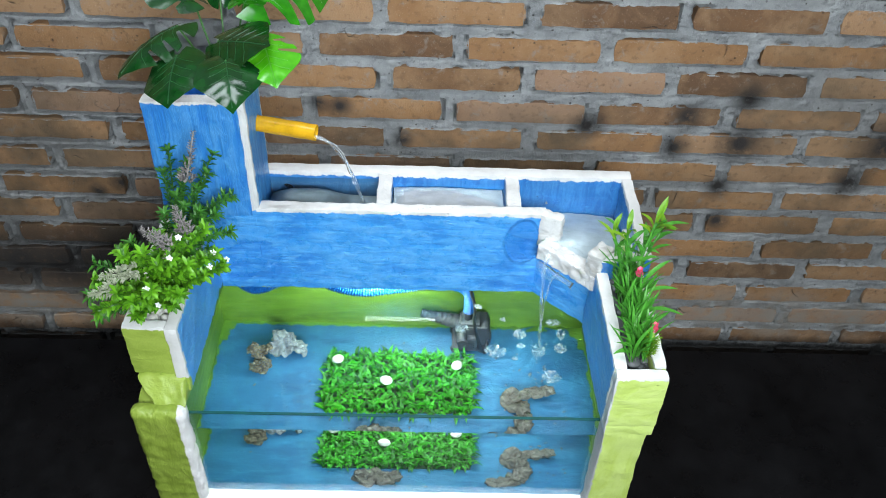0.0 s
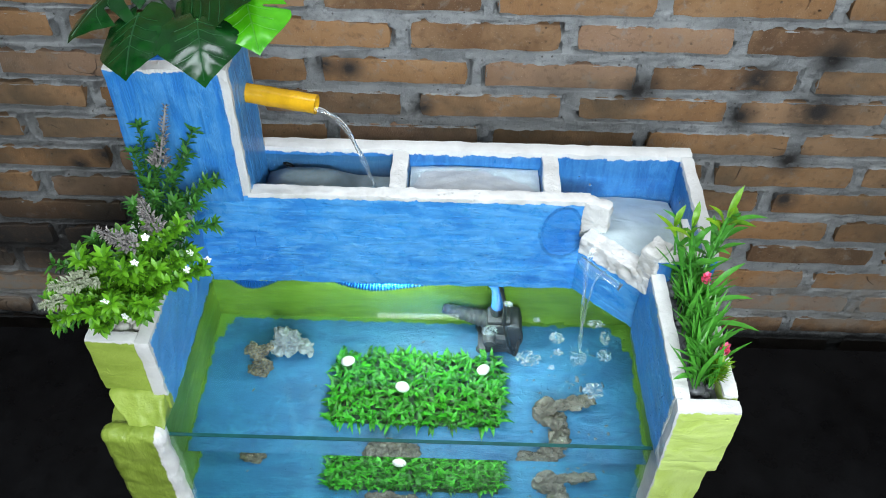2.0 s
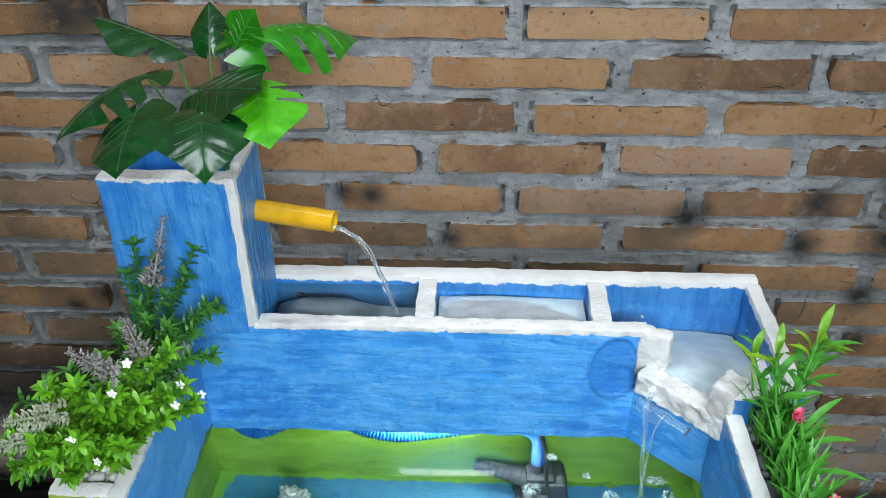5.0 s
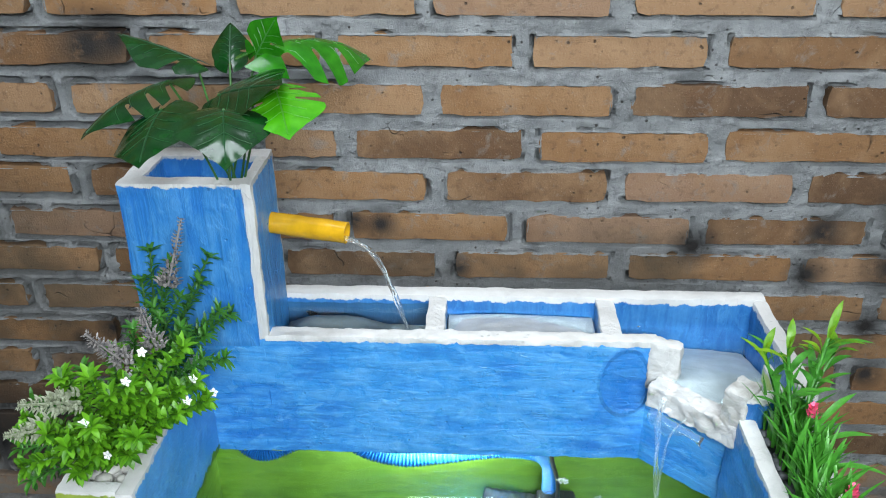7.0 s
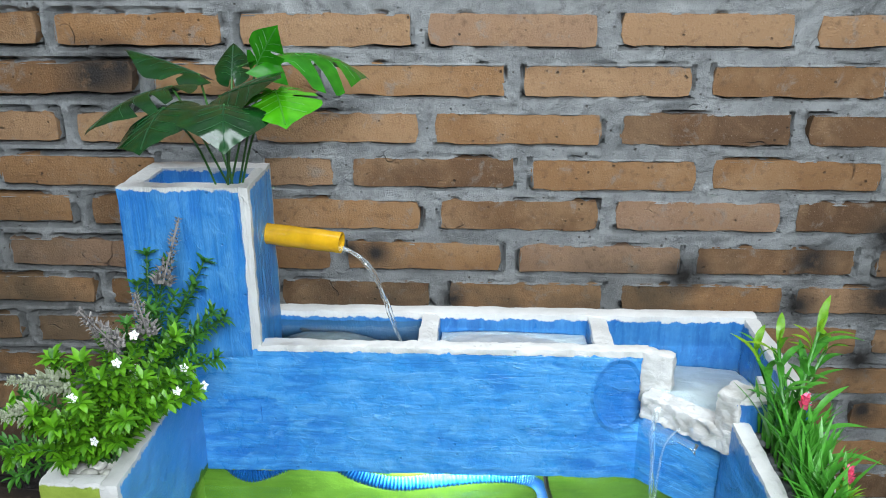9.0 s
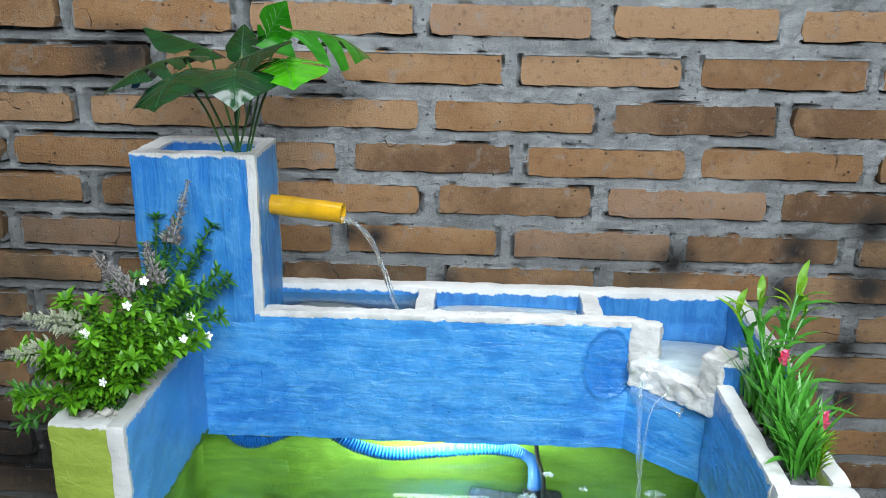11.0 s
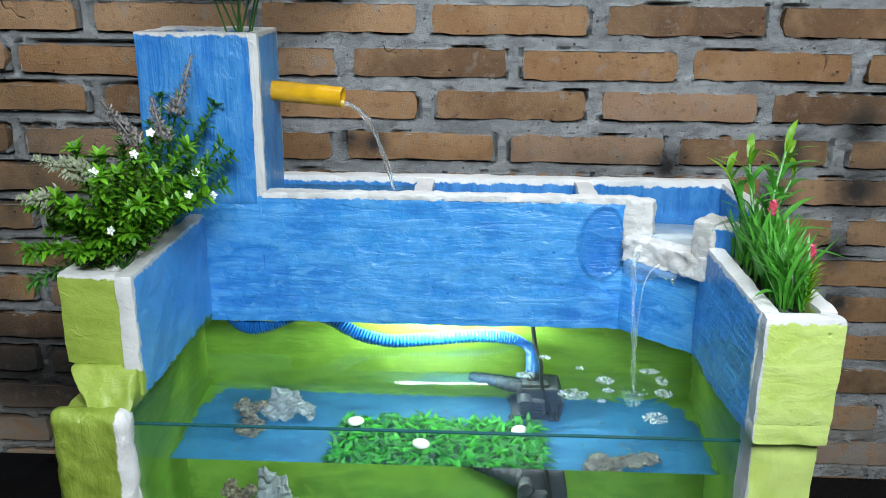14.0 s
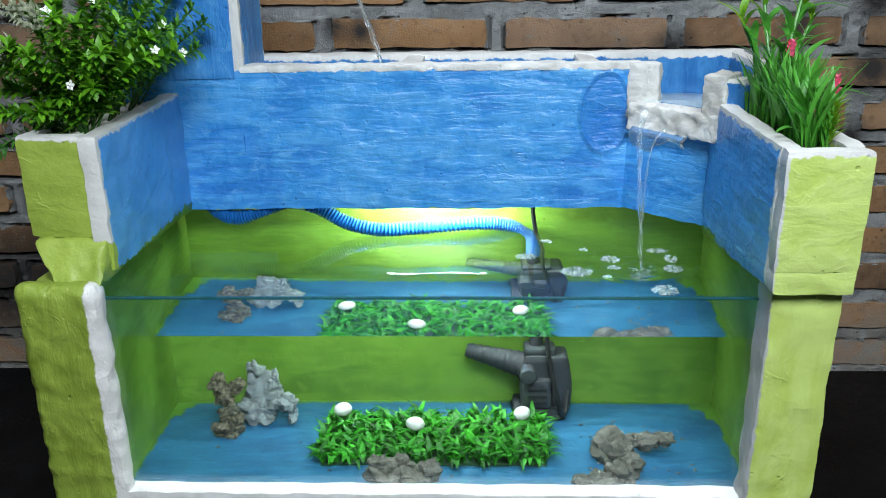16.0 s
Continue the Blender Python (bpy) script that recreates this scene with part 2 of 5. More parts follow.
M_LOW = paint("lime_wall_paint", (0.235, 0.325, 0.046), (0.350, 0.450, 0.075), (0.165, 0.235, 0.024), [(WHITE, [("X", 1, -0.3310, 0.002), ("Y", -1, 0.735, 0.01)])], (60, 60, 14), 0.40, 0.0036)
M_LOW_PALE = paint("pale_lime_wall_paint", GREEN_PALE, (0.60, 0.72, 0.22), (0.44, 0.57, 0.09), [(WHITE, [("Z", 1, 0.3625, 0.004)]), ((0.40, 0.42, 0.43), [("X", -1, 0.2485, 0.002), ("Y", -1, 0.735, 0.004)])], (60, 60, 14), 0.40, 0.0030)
M_TANK = paint("green_tank_paint", (0.105, 0.220, 0.018), (0.165, 0.305, 0.038), (0.062, 0.148, 0.010), [], (16, 16, 60), 0.45, 0.0014)
M_WHITE = paint("rough_white_paint", (0.70, 0.70, 0.68), (0.78, 0.78, 0.76), (0.52, 0.51, 0.47), [], (40, 40, 40), 0.50, 0.0024)
M_FLOOR_BLUE = paint("blue_tank_floor_paint", (0.013, 0.108, 0.212), (0.040, 0.190, 0.315), (0.007, 0.064, 0.150), [(GREEN_DEEP, [("Y", 1, 1.029, 0.005)]), (GREEN_DEEP, [("X", -1, -0.3515, 0.005)]), (GREEN_DEEP, [("X", 1, 0.2790, 0.006)]), (GREEN_DEEP, [("X", -1, -0.340, 0.006), ("Y", 1, 0.990, 0.006)]), (GREEN_DEEP, [("X", -1, -0.331, 0.006), ("Y", 1, 1.014, 0.006)]), (GREEN_DEEP, [("X", 1, 0.268, 0.006), ("Y", 1, 0.985, 0.006)]), (GREEN_DEEP, [("X", 1, 0.255, 0.006), ("Y", 1, 1.012, 0.006)])], (16, 40, 30), 0.5, 0.0030)
M_SCAR = paint("cut_foam_edge", (0.62, 0.62, 0.60), (0.74, 0.74, 0.72), (0.30, 0.28, 0.24), [], (60, 60, 90), 0.5, 0.0020)


def brick_material():
    n = Nodes("fired_brick")
    r = n.random()
    broad, grain, pits = n.noise(16.0, 4.0, 0.6, None, 0.5), n.noise(95.0, 3.0, 0.55), n.noise(420.0, 3.0, 0.6)
    c = n.mix(n.ramp(r, 0.02, 0.40), (0.120, 0.064, 0.031), (0.320, 0.169, 0.071))
    c = n.mix(n.ramp(r, 0.45, 0.70), c, (0.360, 0.214, 0.112))
    c = n.mix(n.ramp(r, 0.80, 1.00), c, (0.305, 0.190, 0.125))
    c = n.mix(n.math("MULTIPLY", n.ramp(broad, 0.45, 0.70), 0.55), c, (0.400, 0.250, 0.134))
    c = n.mix(n.math("MULTIPLY", n.ramp(n.noise(9.0, 5.0, 0.65, None, 0.7), 0.50, 0.70), 0.40), c, (0.220, 0.108, 0.045))
    c = n.mix(n.math("MULTIPLY", n.ramp(grain, 0.54, 0.74), 0.55), c, (0.110, 0.058, 0.030))
    c = n.mix(n.math("MULTIPLY", n.ramp(n.noise(33.0, 6.0, 0.7, None, 0.4), 0.57, 0.68), 0.60), c, (0.270, 0.245, 0.215))
    c = n.mix(n.math("MULTIPLY", n.ramp(pits, 0.62, 0.75), 0.5), c, (0.52, 0.40, 0.30))
    blot = n.ramp(n.noise(7.0, 4.0, 0.65), 0.32, 0.60)
    hole = n.math("MULTIPLY", n.ramp(n.math("ADD", n.cells(75.0), n.math("MULTIPLY", n.noise(300.0), 0.16)), 0.24, 0.17), n.ramp(n.noise(28.0), 0.50, 0.60))
    c = n.mix(n.math("MULTIPLY", hole, 0.75), c, (0.050, 0.034, 0.026))
    for p, radius in DAMP_AND_SHADE:
        c = n.mix(n.math("MULTIPLY", n.math("MULTIPLY", n.near(p, radius), blot), 0.78), c, (0.075, 0.058, 0.036))
    for p, radius in WORN:
        c = n.mix(n.math("MULTIPLY", n.near(p, radius), n.ramp(n.noise(40.0, 4.0, 0.6), 0.3, 0.55)), c, (0.255, 0.230, 0.195))
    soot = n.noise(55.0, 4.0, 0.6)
    for p, radius in SOOT_AND_DARK:
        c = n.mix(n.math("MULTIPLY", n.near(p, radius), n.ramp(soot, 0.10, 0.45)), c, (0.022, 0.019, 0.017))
    line = n.math("ABSOLUTE", n.math("SUBTRACT", n.noise(9.0, 2.5, 0.5, None, 0.5), 0.5))
    line = n.math("ADD", line, n.math("MULTIPLY", n.noise(160.0, 3.0), 0.006))
    split = n.math("MULTIPLY", n.ramp(line, 0.0085, 0.002), n.ramp(n.noise(13.0), 0.60, 0.66))
    c = n.mix(n.math("MULTIPLY", split, 0.8), c, (0.030, 0.024, 0.020))
    # bricks turn near black at the foot of the wall, with a ragged upper edge
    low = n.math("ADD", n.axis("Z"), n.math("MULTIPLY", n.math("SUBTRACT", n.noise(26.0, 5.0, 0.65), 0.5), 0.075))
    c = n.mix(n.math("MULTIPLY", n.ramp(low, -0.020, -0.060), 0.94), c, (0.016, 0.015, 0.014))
    h = n.math("SUBTRACT", n.math("ADD", n.math("MULTIPLY", grain, 0.16), n.math("ADD", n.math("MULTIPLY", pits, 0.50), n.math("MULTIPLY", broad, 0.40))), n.math("ADD", n.math("MULTIPLY", hole, 0.7), n.math("MULTIPLY", split, 0.8)))
    return n.done(c, 0.84, h, 0.0042)


def mortar_material():
    n = Nodes("grey_mortar")
    broad, grain, sand = n.noise(14.0, 5.0, 0.65), n.noise(70.0, 6.0, 0.75), n.noise(600.0, 2.0, 0.6)
    c = n.mix(n.ramp(broad, 0.3, 0.7), (0.215, 0.226, 0.229), (0.470, 0.486, 0.484))
    c = n.mix(n.math("MULTIPLY", n.ramp(grain, 0.52, 0.66), 0.55), c, (0.125, 0.128, 0.128))
    c = n.mix(n.math("MULTIPLY", n.ramp(sand, 0.58, 0.75), 0.35), c, (0.66, 0.66, 0.65))
    blot = n.ramp(n.noise(7.0, 4.0, 0.65), 0.32, 0.60)
    hole = n.math("MULTIPLY", n.ramp(n.math("ADD", n.cells(75.0), n.math("MULTIPLY", n.noise(300.0), 0.16)), 0.24, 0.17), n.ramp(n.noise(28.0), 0.45, 0.56))
    c = n.mix(n.math("MULTIPLY", hole, 0.75), c, (0.050, 0.034, 0.026))
    for p, radius in DAMP_AND_SHADE:
        c = n.mix(n.math("MULTIPLY", n.math("MULTIPLY", n.near(p, radius), blot), 0.34), c, (0.070, 0.052, 0.036))
    for p, radius in WORN:
        c = n.mix(n.math("MULTIPLY", n.near(p, radius), n.ramp(n.noise(40.0, 4.0, 0.6), 0.3, 0.55)), c, (0.255, 0.230, 0.195))
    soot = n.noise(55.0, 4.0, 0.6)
    for p, radius in SOOT_AND_DARK:
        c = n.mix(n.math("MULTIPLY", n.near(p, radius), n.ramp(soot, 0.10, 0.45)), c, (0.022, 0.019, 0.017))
    line = n.math("ABSOLUTE", n.math("SUBTRACT", n.noise(9.0, 2.5, 0.5, None, 0.5), 0.5))
    line = n.math("ADD", line, n.math("MULTIPLY", n.noise(160.0, 3.0), 0.006))
    split = n.math("MULTIPLY", n.ramp(line, 0.0085, 0.002), n.ramp(n.noise(13.0), 0.60, 0.66))
    c = n.mix(n.math("MULTIPLY", split, 0.8), c, (0.030, 0.024, 0.020))
    # near-black foot of the mortar, with a ragged upper edge
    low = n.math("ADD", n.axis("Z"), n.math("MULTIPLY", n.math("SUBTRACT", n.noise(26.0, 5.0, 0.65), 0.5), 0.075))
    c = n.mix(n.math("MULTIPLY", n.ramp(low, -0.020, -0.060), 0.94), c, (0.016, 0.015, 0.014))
    h = n.math("SUBTRACT", n.math("ADD", n.math("MULTIPLY", grain, 1.2), n.math("MULTIPLY", sand, 0.5)), n.math("ADD", n.math("MULTIPLY", hole, 0.6), n.math("MULTIPLY", split, 0.8)))
    return n.done(c, 0.93, h, 0.0070)


SOOT_AND_DARK = [((0.437, 1.22, 0.516), 0.042), ((0.541, 1.22, 0.463), 0.058), ((0.427, 1.22, 0.451), 0.038), ((0.533, 1.22, 0.552), 0.042), ((0.524, 1.22, 0.370), 0.036), ((0.540, 1.22, 0.290), 0.034), ((0.793, 1.22, 0.465), 0.060), ((0.757, 1.22, 0.385), 0.045),
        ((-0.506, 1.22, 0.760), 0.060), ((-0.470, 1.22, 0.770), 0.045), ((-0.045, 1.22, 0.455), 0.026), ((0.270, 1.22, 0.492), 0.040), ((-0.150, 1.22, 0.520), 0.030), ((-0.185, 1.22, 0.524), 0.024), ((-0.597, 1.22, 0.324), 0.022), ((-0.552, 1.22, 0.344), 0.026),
        # larger spots that darken the wall low down on both sides of the pond
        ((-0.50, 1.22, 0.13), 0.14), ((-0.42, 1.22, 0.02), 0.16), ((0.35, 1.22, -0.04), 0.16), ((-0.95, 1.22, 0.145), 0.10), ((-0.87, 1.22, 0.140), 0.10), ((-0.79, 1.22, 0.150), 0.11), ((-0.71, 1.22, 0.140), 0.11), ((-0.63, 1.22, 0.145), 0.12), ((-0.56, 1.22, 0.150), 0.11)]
# first row: fall-off of light painted on the wall's sides; second: damp by trough
DAMP_AND_SHADE = [((-0.66, 1.22, 0.42), 0.24), ((-0.80, 1.22, 0.30), 0.30), ((-0.55, 1.22, 0.20), 0.25), ((0.76, 1.22, 0.28), 0.28), ((0.95, 1.22, 0.45), 0.32), ((0.86, 1.22, 0.62), 0.24),
        ((-0.20, 1.22, 0.45), 0.11), ((-0.11, 1.22, 0.44), 0.11), ((0.00, 1.22, 0.44), 0.11), ((0.10, 1.22, 0.44), 0.11), ((0.20, 1.22, 0.45), 0.12), ((0.28, 1.22, 0.46), 0.10), ((0.62, 1.22, 0.55), 0.16), ((0.45, 1.22, 0.34), 0.14)]
WORN = [((0.60, 1.22, 0.045), 0.09), ((0.74, 1.22, 0.035), 0.10), ((0.88, 1.22, 0.03), 0.08), ((0.47, 1.22, 0.04), 0.07), ((-0.68, 1.22, 0.035), 0.09), ((-0.80, 1.22, 0.030), 0.10), ((-0.92, 1.22, 0.035), 0.09)]
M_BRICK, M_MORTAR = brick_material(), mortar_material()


def plain(name, base, rough_=0.5, vary=0.25, scale=60.0, depth=0.0006, **more):
    n = Nodes(name)
    a, b = n.noise(scale, 4.0, 0.6), n.noise(scale * 6, 3.0, 0.6)
    c = n.mix(n.ramp(a, 0.3, 0.7), tuple(k * (1 - vary) for k in base), tuple(min(1, k * (1 + vary)) for k in base))
    return n.done(c, rough_, n.math("ADD", a, n.math("MULTIPLY", b, 0.4)), depth, **more)


def leaf_paint(name, dark, light, gloss=0.35, sheen=0.5):
    """Dyed plastic leaf: each blade takes its own shade."""
    n = Nodes(name)
    c = n.mix(n.island(), dark, light)
    c = n.mix(n.math("MULTIPLY", n.ramp(n.noise(150.0, 2.0), 0.35, 0.75), 0.35), c, tuple(k * 1.5 for k in light))
    mat = n.done(c, gloss, n.noise(700.0, 2.0), 0.0002)
    thin, both = n.t.nodes.new("ShaderNodeBsdfTranslucent"), n.t.nodes.new("ShaderNodeMixShader")
    n.put(thin.inputs["Color"], c)
    both.inputs[0].default_value = 0.32
    n.t.links.new(n.bsdf.outputs[0], both.inputs[1])
    n.t.links.new(thin.outputs[0], both.inputs[2])
    n.t.links.new(both.outputs[0], n.t.nodes["Material Output"].inputs[0])
    return mat


def floor_material():
    n = Nodes("black_vinyl")
    specks = n.ramp(n.cells(38.0), 0.045, 0.015)
    dust = n.noise(7.0, 5.0, 0.65)
    c = n.mix(n.ramp(dust, 0.35, 0.75), (0.0022, 0.0022, 0.0025), (0.0060, 0.0060, 0.0066))
    c = n.mix(n.math("MULTIPLY", specks, n.ramp(n.noise(21.0), 0.58, 0.66)), c, (0.35, 0.35, 0.36))
    return n.done(c, n.ramp(n.noise(30.0), 0.1, 1.2), n.noise(220.0, 3.0), 0.0004, Specular_IOR_Level=0.10)


def clear(name, ior, tint, roughness=0.0):
    n = Nodes(name)
    return n.done(tint, roughness, None, 0.0, Transmission_Weight=1.0, IOR=ior)


M_FLOOR = floor_material()
M_WATER = clear("clear_water", 1.33, (0.80, 0.960, 0.970))
M_FOAM = plain("foam_bubble", (0.90, 0.95, 0.96), 0.10, 0.03, 60.0, 0.0, Transmission_Weight=0.94, IOR=1.16)
M_FALL = plain("falling_water", (0.92, 0.97, 0.98), 0.03, 0.02, 60.0, 0.0, Transmission_Weight=0.965, IOR=1.30)
M_PANE = clear("glass_pane", 1.45, (0.985, 1.0, 0.99))
M_GLASS_EDGE = plain("green_glass_edge", (0.014, 0.075, 0.070), 0.12, 0.15, 90.0, 0.0001)
M_WOOL = plain("wet_filter_wool", (0.42, 0.45, 0.47), 0.45, 0.16, 45.0, 0.0012, Subsurface_Weight=0.3, Subsurface_Radius=(0.01, 0.01, 0.01))
M_WOOL_DIRTY = plain("dirty_filter_wool", (0.165, 0.192, 0.208), 0.45, 0.25, 45.0, 0.0012)
M_YELLOW = plain("yellow_lacquered_bamboo", (0.62, 0.34, 0.012), 0.22, 0.22, 34.0, 0.0006)
M_BLACK = plain("black_pump_plastic", (0.027, 0.031, 0.035), 0.62, 0.2, 120.0, 0.0003)
M_HOSE = plain("blue_hose", (0.010, 0.125, 0.40), 0.32, 0.15, 60.0, 0.0002)
M_CABLE = plain("black_cable_rubber", (0.012, 0.012, 0.013), 0.45)
M_CORAL = plain("pale_coral", (0.250, 0.275, 0.270), 0.85, 0.30, 110.0, 0.004)
M_DARK_ROCK = plain("mottled_brown_rock", (0.15, 0.13, 0.085), 0.9, 0.95, 230.0, 0.004)
M_GREY_ROCK = plain("grey_lava_rock", (0.125, 0.115, 0.092), 0.9, 0.35, 60.0, 0.004)
M_EGG = plain("smooth_white_pebble", (0.62, 0.61, 0.56), 0.35, 0.06, 60.0, 0.0002)
M_PEBBLE = plain("river_pebble", (0.46, 0.45, 0.41), 0.6, 0.25, 50.0, 0.0004)
M_DARK_PEBBLE = plain("dark_pebble", (0.10, 0.105, 0.11), 0.5, 0.35, 50.0, 0.0004)
M_TURF = leaf_paint("turf_green_plastic", (0.001, 0.026, 0.002), (0.038, 0.335, 0.008), 0.50)
M_TURF_BASE = plain("turf_backing", (0.008, 0.045, 0.012), 0.6)
M_SHRUB = leaf_paint("shrub_green_plastic", (0.016, 0.100, 0.006), (0.165, 0.440, 0.018), 0.42)
M_SHRUB_DARK = leaf_paint("shrub_dark_green_plastic", (0.014, 0.085, 0.014), (0.075, 0.270, 0.030), 0.42)
M_REED = leaf_paint("reed_green_plastic", (0.022, 0.150, 0.018), (0.120, 0.450, 0.050), 0.36)
M_REED_TIP = leaf_paint("yellow_green_reed_plastic", (0.070, 0.270, 0.015), (0.280, 0.490, 0.022), 0.38)
M_STEM = plain("green_stem_plastic", (0.035, 0.13, 0.02), 0.45)
M_SPIKE = leaf_paint("grey_lilac_flower_plastic", (0.050, 0.050, 0.052), (0.40, 0.37, 0.35), 0.5)
M_SPIKE_PALE = leaf_paint("cream_flower_plastic", (0.22, 0.26, 0.15), (0.46, 0.49, 0.36), 0.5)
M_PETAL = plain("white_petal", (0.80, 0.82, 0.78), 0.5, 0.05)
M_PINK = plain("pink_petal", (0.80, 0.11, 0.22), 0.5, 0.25, 160.0, 0.0006)
M_PLASTER = plain("grey_plaster", (0.17, 0.165, 0.155), 0.9, 0.15, 5.0, 0.004)
M_LED_CASE = plain("white_lamp_case", (0.75, 0.75, 0.73), 0.4, 0.05)


def lamp_material(name, strength):
    n = Nodes(name)
    return n.done((0.9, 0.9, 0.9), 0.5, None, 0.0, Emission_Color=(0.93, 1.0, 0.97, 1.0), Emission_Strength=strength)


M_LED, M_REFLECTION_GLOW = lamp_material("lit_lamp_face", 480.0), lamp_material("reflection_glow", 16.0)


def monstera_material(name, dark, light):
    n = Nodes(name)
    c = n.mix(n.ramp(n.noise(60.0, 3.0), 0.3, 0.75), dark, light)
    return n.done(c, 0.19, n.noise(45.0, 2.0), 0.0006, Specular_IOR_Level=0.42)


M_LEAF_DARK = monstera_material("dark_leaf_plastic", (0.002, 0.024, 0.004), (0.005, 0.052, 0.007))
M_LEAF_MID = monstera_material("green_leaf_plastic", (0.010, 0.110, 0.004), (0.030, 0.215, 0.008))
M_LEAF_LIGHT = monstera_material("light_leaf_plastic", (0.034, 0.240, 0.004), (0.080, 0.370, 0.008))
M_VEIN = plain("pale_leaf_vein", (0.06, 0.28, 0.02), 0.4, 0.1)
M_VEIN_MID = plain("green_leaf_vein", (0.03, 0.18, 0.02), 0.4, 0.1)
M_VEIN_DARK = plain("dark_leaf_vein", (0.012, 0.06, 0.02), 0.4, 0.1)

# ---- the setting ----
WALL, GROUND, STAND = 1.2215, -0.10, 0.083
floor = part("floor", Geo().add([(-2.2, -2.0, GROUND), (2.2, -2.0, GROUND), (2.2, 1.4, GROUND), (-2.2, 1.4, GROUND)], [(0, 1, 2, 3)]), M_FLOOR, smooth=False)
tagged(floor, "dark floor behind the platform", "floor", kind="structure")



platform = part("platform", Geo().add(*box(-1.75, 1.75, -0.60, 1.078, GROUND, STAND, 0.06, 0.003, 0)), M_FLOOR, smooth=False)
tagged(platform, "low platform covered with black vinyl flecked with dust", "platform", kind="structure")

BOND, BRICK_L, BRICK_H = 0.2365, 0.2130, 0.0385
TOPS = {3: 0.836, 2: 0.774, 1: 0.713, 0: 0.653, -1: 0.596, -2: 0.534, -3: 0.478, -4: 0.418, -5: 0.358, -6: 0.300, -7: 0.238, -8: 0.181, -9: 0.118, -10: 0.056}
JOINTS = {3: -0.086, 2: -0.205, 1: -0.078, 0: -0.190, -1: -0.074, -2: -0.200, -3: -0.060, -4: -0.183, -5: -0.066, -6: -0.198, -7: -0.071, -8: -0.207, -9: -0.069, -10: -0.203}


def course_top(k):
    return TOPS[k] if k in TOPS else TOPS[3] + 0.0605 * (k - 3) if k > 3 else TOPS[-10] + 0.0605 * (k + 10)


def course_bricks(k):
    """(start, end) in x of the bricks in course k."""
    rnd = random.Random(900 + k)
    joint = JOINTS.get(k, -0.200 if k % 2 == 0 else -0.072)
    out = []
    for i in range(-5, 6):
        a = joint + i * BOND + BOND - BRICK_L - 0.011 + rnd.uniform(-0.003, 0.003)
        b = joint + (i + 1) * BOND - 0.012 + rnd.uniform(-0.005, 0.003)
        if k in (0, -2) and i == -1:
            a = b - 0.093
        out.append((a, b))
    return out


def mortar_wall():
    """The wall's mortar face: raggedly struck, nearly flush joints with open cracks along brick edges, most of them underneath."""
    xs, zs = np.arange(-1.32, 1.3201, 0.0040), np.arange(GROUND, 1.1701, 0.0023)
    gap = np.full((len(zs), len(xs)), 1.0)
    bias = np.zeros_like(gap)
    for k in range(-13, 10):
        top = course_top(k)
        for a, b in course_bricks(k):
            i0, i1 = np.searchsorted(xs, (a - 0.010, b + 0.010))
            j0, j1 = np.searchsorted(zs, (top - BRICK_H - 0.010, top + 0.010))
            x, z = xs[None, i0:i1], zs[j0:j1, None]
            dx = np.maximum(np.maximum(a - x, x - b), 0)
            dz = np.maximum(np.maximum(top - BRICK_H - z, z - top), 0)
            d = np.hypot(dx, dz)
            depth = np.minimum(np.minimum(x - a, b - x), np.minimum(z - top + BRICK_H + 0.004, top - z))
            d = np.where(d > 0, d, -np.maximum(depth, 0))
            near = d < gap[j0:j1, i0:i1]
            gap[j0:j1, i0:i1][near] = d[near]
            side = np.where(dx > dz, 0.02, np.where(z < top - BRICK_H, 0.24, -0.24) + 0 * x)
            bias[j0:j1, i0:i1][near] = side[near]
    verts = []
    for j, z in enumerate(zs):
        for i, x in enumerate(xs):
            d = gap[j, i]
            p = Vector((x, 0, z))
            y = -0.0004 + 0.0024 * noise.noise(p * 55) + 0.0020 * noise.noise(p * 130) + 0.0012 * noise.noise(p * 14)
            if d <= 0.0:
                y += min(0.007, -0.0030 - d * 1.9 + 0.0030 * noise.noise(p * 75 + Vector((0, 3, 0))))
            else:
                old = min(1.0, max(0.0, (-0.28 - x) / 0.15))
                reach = 0.0050 + 0.0030 * old
                if d >= reach:
                    verts.append((x + 0.0010 * noise.noise(p * 120), WALL + y + 0.004 * old * noise.noise(p * 40), z))
                    continue
                y += min(1.0, max(0.0, 2.2 * (bias[j, i] + 0.06 + 0.46 * old + 0.8 * noise.noise(p * 19 + Vector((4, 0, 9))) + 0.5 * noise.noise(p * 62)))) * 0.028 * (1 - (d / reach) ** 2)
            verts.append((x + 0.0010 * noise.noise(p * 120), WALL + y, z))
    n = len(xs)
    faces = [(j * n + i, j * n + i + 1, (j + 1) * n + i + 1, (j + 1) * n + i) for j in range(len(zs) - 1) for i in range(n - 1)]
    return Geo().add(verts, faces)


